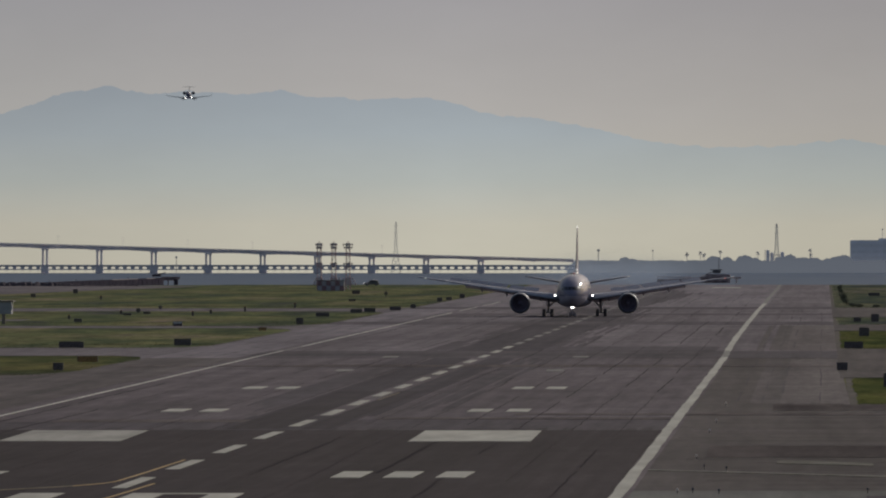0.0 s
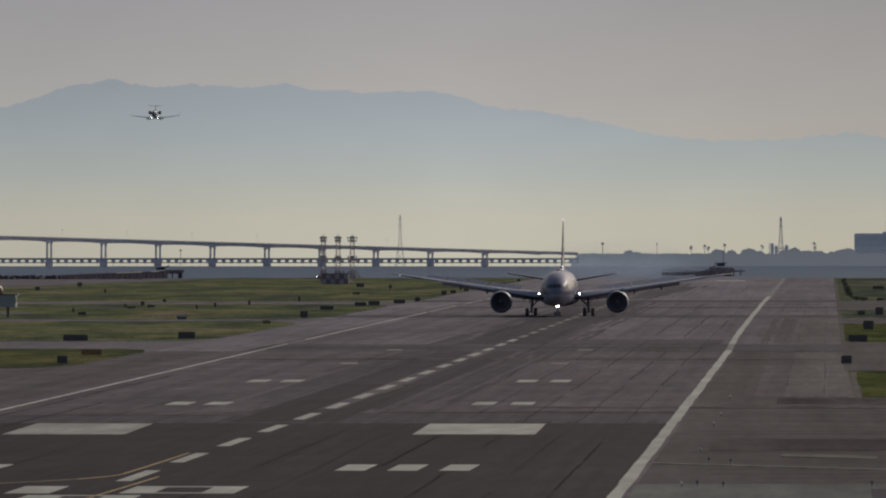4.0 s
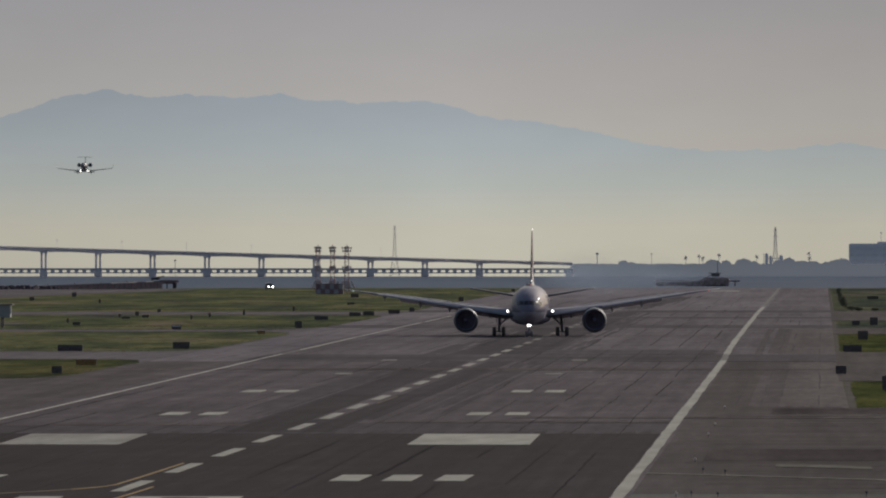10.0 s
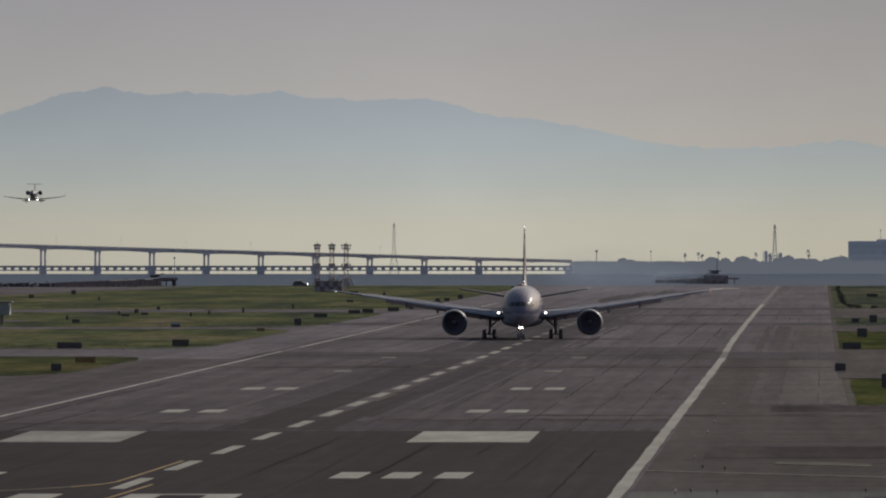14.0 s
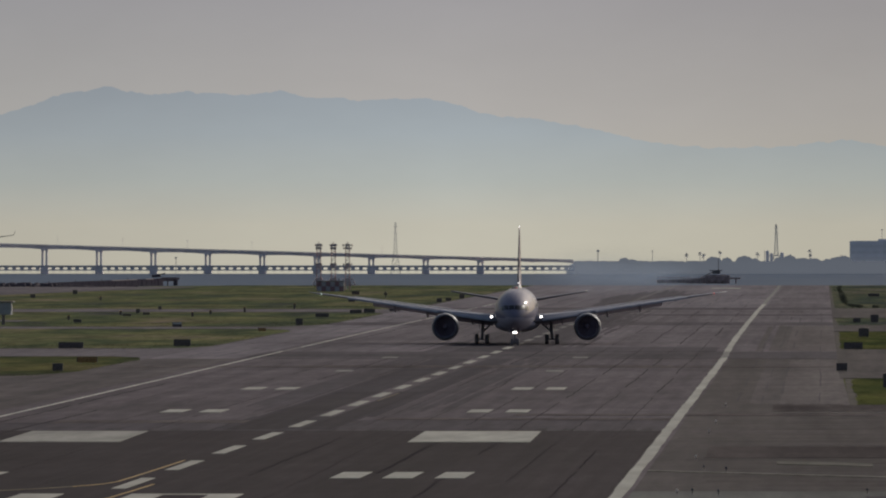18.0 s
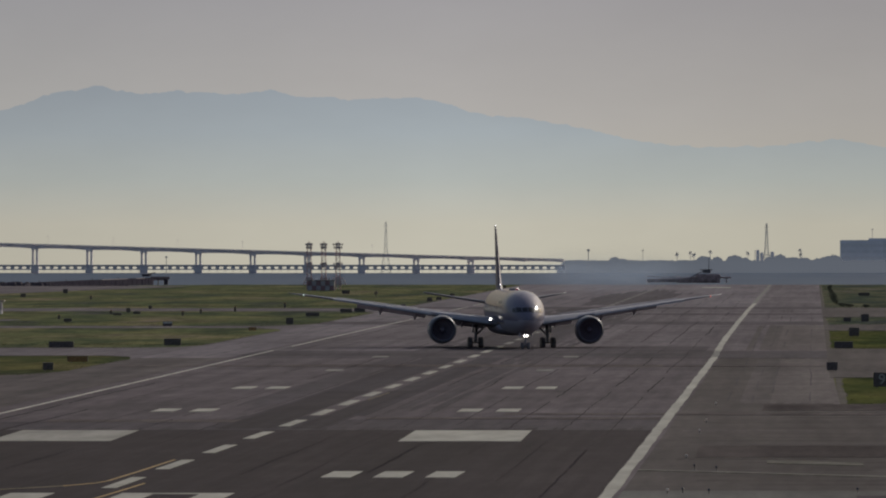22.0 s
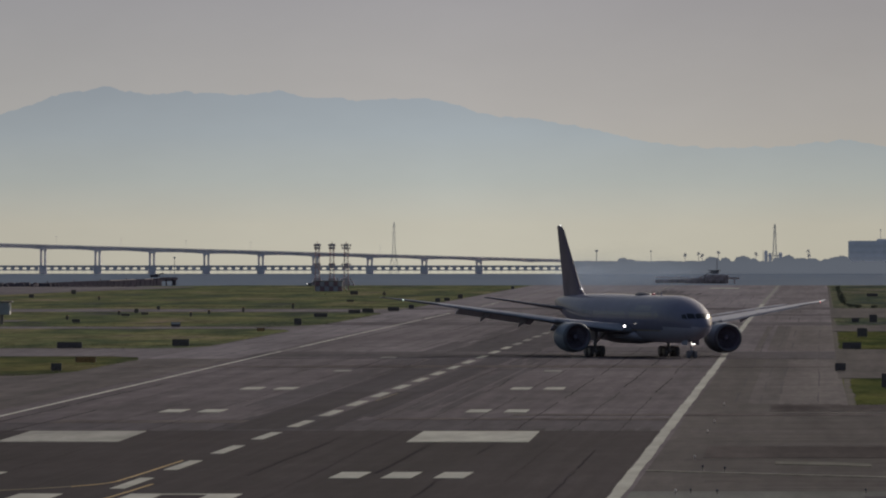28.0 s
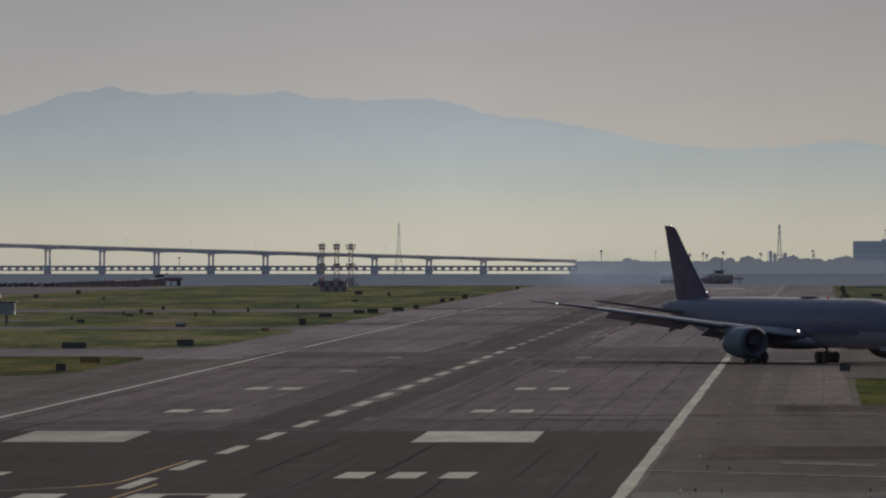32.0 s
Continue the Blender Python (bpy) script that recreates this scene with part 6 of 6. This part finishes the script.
    part("nose_wheel", lathe(bmesh.new(), [(-0.08, 0.12), (-0.08, 0.2), (0.08, 0.2), (0.08, 0.12)], 12, "y", True), TYRE, th, at=pose(5.6, 0, -1.4))
    return th


# ---- airfield car ----
def build_car():
    th = thing("airfield_car", "small dark airfield car with lit headlights and a pale roof", "car")
    body = [(-2.1, 0.35), (-2.1, 0.85), (-1.5, 0.95), (1.2, 0.95), (2.1, 0.8), (2.1, 0.35)]
    part("body", loft(bmesh.new(), [[(x, y, z) for x, z in body] for y in (-0.85, 0.85)]), surface("dark_car_paint", (0.10, 0.095, 0.105), 0.4, vary=0.1, scale=2.0), th)
    part("cabin", loft(bmesh.new(), [[(x, y, z) for x, z in ((-1.9, 0.95), (-1.6, 1.55), (0.4, 1.58), (1.1, 0.96))] for y in (-0.75, 0.75)]), surface("tinted_car_glass", (0.07, 0.068, 0.075), 0.2, vary=0.1, scale=2.0), th)
    part("roof", boxes((-1.55, 0.35, -0.72, 0.72, 1.56, 1.64), bevel=0.03), REDWHITE_W, th, "white roof")
    part("light_bar", boxes((-0.7, -0.4, -0.6, 0.6, 1.64, 1.8), bevel=0.03), LENSAMBER, th)
    for x in (-1.3, 1.35):
        for y in (-0.8, 0.8):
            w = part("wheel", lathe(bmesh.new(), [(-0.11, 0.2), (-0.11, 0.33), (0.11, 0.33), (0.11, 0.2)], 16, "y", True), TYRE, th, at=pose(x, y, 0.33))
            part("rim", lathe(bmesh.new(), [(-0.115, 0.05), (-0.112, 0.2), (0.112, 0.2), (0.115, 0.05)], 12, "y", True), HUB, w)
    for y in (-0.6, 0.6):
        part("headlight", boxes((2.08, 2.13, y - 0.19, y + 0.19, 0.55, 0.85), bevel=0.02), CARLAMP, th, "lit white headlight")
        part("tail_light", boxes((-2.13, -2.08, y - 0.12, y + 0.12, 0.62, 0.82)), REDWHITE_R, th)
    return th


airliner = build_airliner()
jet = build_jet()
car = build_car()


# ---- exhaust haze drifting behind the airliner ----
def haze_film():
    m, nt, bs = nodes_of("thin_exhaust_haze")
    nt.nodes.remove(bs)
    tc = nt.nodes.new("ShaderNodeTexCoord")
    flat = nt.nodes.new("ShaderNodeMapping")
    flat.inputs["Scale"].default_value = (1, 0, 1)
    reach_ = nt.nodes.new("ShaderNodeVectorMath")
    reach_.operation = "LENGTH"
    nt.links.new(tc.outputs["Object"], flat.inputs["Vector"])
    nt.links.new(flat.outputs["Vector"], reach_.inputs[0])
    fall = ramp(nt, reach_.outputs["Value"], [(0.0, (0.15,) * 3), (0.35, (0.10,) * 3), (0.7, (0.03,) * 3), (1.0, (0, 0, 0))])
    wisps = ramp(nt, noise_tex(nt, 1.6, (1, 1, 2.2), 4), [(0.3, (0.35,) * 3), (0.7, (1.0,) * 3)])
    air = nt.nodes.new("ShaderNodeBsdfTransparent")
    smoke = nt.nodes.new("ShaderNodeBsdfTranslucent")
    smoke.inputs["Color"].default_value = (0.30, 0.37, 0.49, 1)
    mx = nt.nodes.new("ShaderNodeMixShader")
    nt.links.new(mixed(nt, fall, wisps, 1.0), mx.inputs["Fac"])
    nt.links.new(air.outputs[0], mx.inputs[1])
    nt.links.new(smoke.outputs[0], mx.inputs[2])
    nt.links.new(mx.outputs[0], nt.nodes["Material Output"].inputs["Surface"])
    return m


def build_exhaust_haze():
    """Thin domed wisps of engine haze, each a rigid piece that drifts with the wind."""
    th = thing("exhaust_haze", "thin bluish engine exhaust haze hanging over the far runway", "smoke", at=pose(0, 2950, 0))
    film_ = haze_film()
    wisps = []
    for x, y, z, wide, high in ((-8, -160, 6.0, 11, 6.0), (-4, 60, 4.5, 12, 5.5), (-15, 150, 7.0, 13, 6.0), (0, 230, 5.0, 11, 5.5), (4, 330, 5.5, 13, 5.0), (-22, 300, 6.0, 14, 6.0), (-8, 420, 6.5, 18, 6.5)):
        bm = bmesh.new()
        n, m = 24, 7
        rows = [[bm.verts.new((r / m * math.cos(a), -0.35 * (1 - (r / m) ** 2), r / m * math.sin(a))) for a in [2 * math.pi * k / n for k in range(n)]] for r in range(1, m + 1)]
        hub = bm.verts.new((0, -0.35, 0))
        for k in range(n):
            bm.faces.new((hub, rows[0][k], rows[0][(k + 1) % n]))
        for a, b in zip(rows, rows[1:]):
            for k in range(n):
                bm.faces.new((a[k], b[k], b[(k + 1) % n], a[(k + 1) % n]))
        puff = part("haze_wisp", bm, film_, th, smooth=True)
        puff.scale = (wide, 12, high)
        wisps.append((puff, x, y, z))
    return wisps


wisps = build_exhaust_haze()


def motions():
    rows = [(0, -3.15, 2323.3, -89.80), (1, -3.16, 2278.4, -89.81), (2, -3.18, 2238.7, -89.61), (3, -3.18, 2201.7, -89.68), (4, -3.14, 2159.5, -89.81),
            (5, -2.97, 2116.8, -90.16), (6, -2.94, 2074.7, -90.06), (7, -3.02, 2041.4, -89.72), (8, -3.10, 2011.8, -89.34), (9, -2.90, 1984.1, -89.07),
            (10, -2.60, 1956.7, -89.15), (11, -2.27, 1932.6, -89.29), (12, -1.97, 1907.7, -89.32), (13, -1.72, 1884.0, -89.27), (14, -1.42, 1859.0, -89.24),
            (15, -1.03, 1834.6, -89.24), (16, -0.70, 1811.0, -89.24)]
    rows += [(17, -0.48, 1788.4, -89.31), (18, -0.31, 1769.9, -89.28), (19, 0.03, 1751.6, -88.89), (20, 0.24, 1734.0, -88.02), (21, 0.72, 1719.9, -86.46),
             (22, 1.76, 1703.6, -84.36), (23, 3.35, 1687.2, -82.43), (24, 5.47, 1667.3, -80.67), (25, 8.02, 1649.7, -78.81), (26, 10.99, 1632.0, -76.71),
             (27, 14.40, 1613.0, -74.34), (28, 18.23, 1592.0, -71.66), (29, 22.56, 1569.7, -68.83), (30, 27.34, 1547.0, -65.83), (31, 32.50, 1526.9, -63.33),
             (32, 37.72, 1518.7, -60.85)]
    lean = lambda t: float(np.interp(t, (0, 10, 16, 20, 23, 26, 32), (0, 0.1, 0.15, 0, -0.25, -0.33, -0.42)))
    walk(airliner, [(t, pose(x, y, 0.03, 0, 0, turn) @ pose(0, 0, 0, lean(t), 0.22)) for t, x, y, turn in rows])
    # spoilers stand up in the landing roll and are stowed once it slows
    for panel, seat in SPOILERS:
        walk(panel, [(t, seat @ pose(0, 0, 0, 0, up)) for t, up in ((0, 25), (3, 25), (5, 20), (7.5, 8), (10, 0.5), (32, 0.5))])
    # the jet sinks towards the parallel runway and touches down out of view
    path = []
    for t in (0, 2, 4, 6, 8, 10, 12, 14, 15, 16, 17, 18, 20, 24, 28, 32):
        y = 4016 - 77.2 * t
        x = 0.026 * t * t + 0.964 * t - 159.13 + 0.07 * max(0, t - 15) ** 1.6 if t < 20 else -129.45 + 0.6 * (t - 20)
        z = max(1.75, 0.02963 * t * t - 2.895 * t + 58.96 - 0.28 * max(0, t - 15) ** 1.3)
        path.append((t, pose(x, y, z, 0, -2.5, -89.2)))
    walk(jet, path)
    stops = ((0, -86, 180), (3.5, -98, 180), (5.5, -108.7, 180), (6, -110.6, 200), (6.5, -111.9, 245), (7, -112.6, 270), (8, -114.0, 280), (9, -114.7, 280), (10, -114.9, 284), (11, -114.1, 325),
             (12, -112.4, 350), (13, -109.7, 360), (14, -105.9, 360), (14.5, -104.1, 360), (16.5, -98.6, 360), (17.5, -97.6, 360), (19, -97.4, 360), (20, -97.4, 400), (22, -97.4, 470), (24, -97.6, 535), (25, -98.2, 540), (27.5, -101.2, 540), (28, -101.6, 540), (32, -101.7, 540))
    for k, (puff, x, y, z) in enumerate(wisps):
        walk(puff, [(t, pose(x + 0.06 * (t - 16) + 1.5 * math.sin(0.35 * t + k), y, z + 0.5 * math.sin(0.27 * t + 2 * k))) for t in range(0, 33, 4)])
    walk(car, [(t, pose(x, 3600, 0.0, 0, 0, turn)) for t, x, turn in stops])


motions()
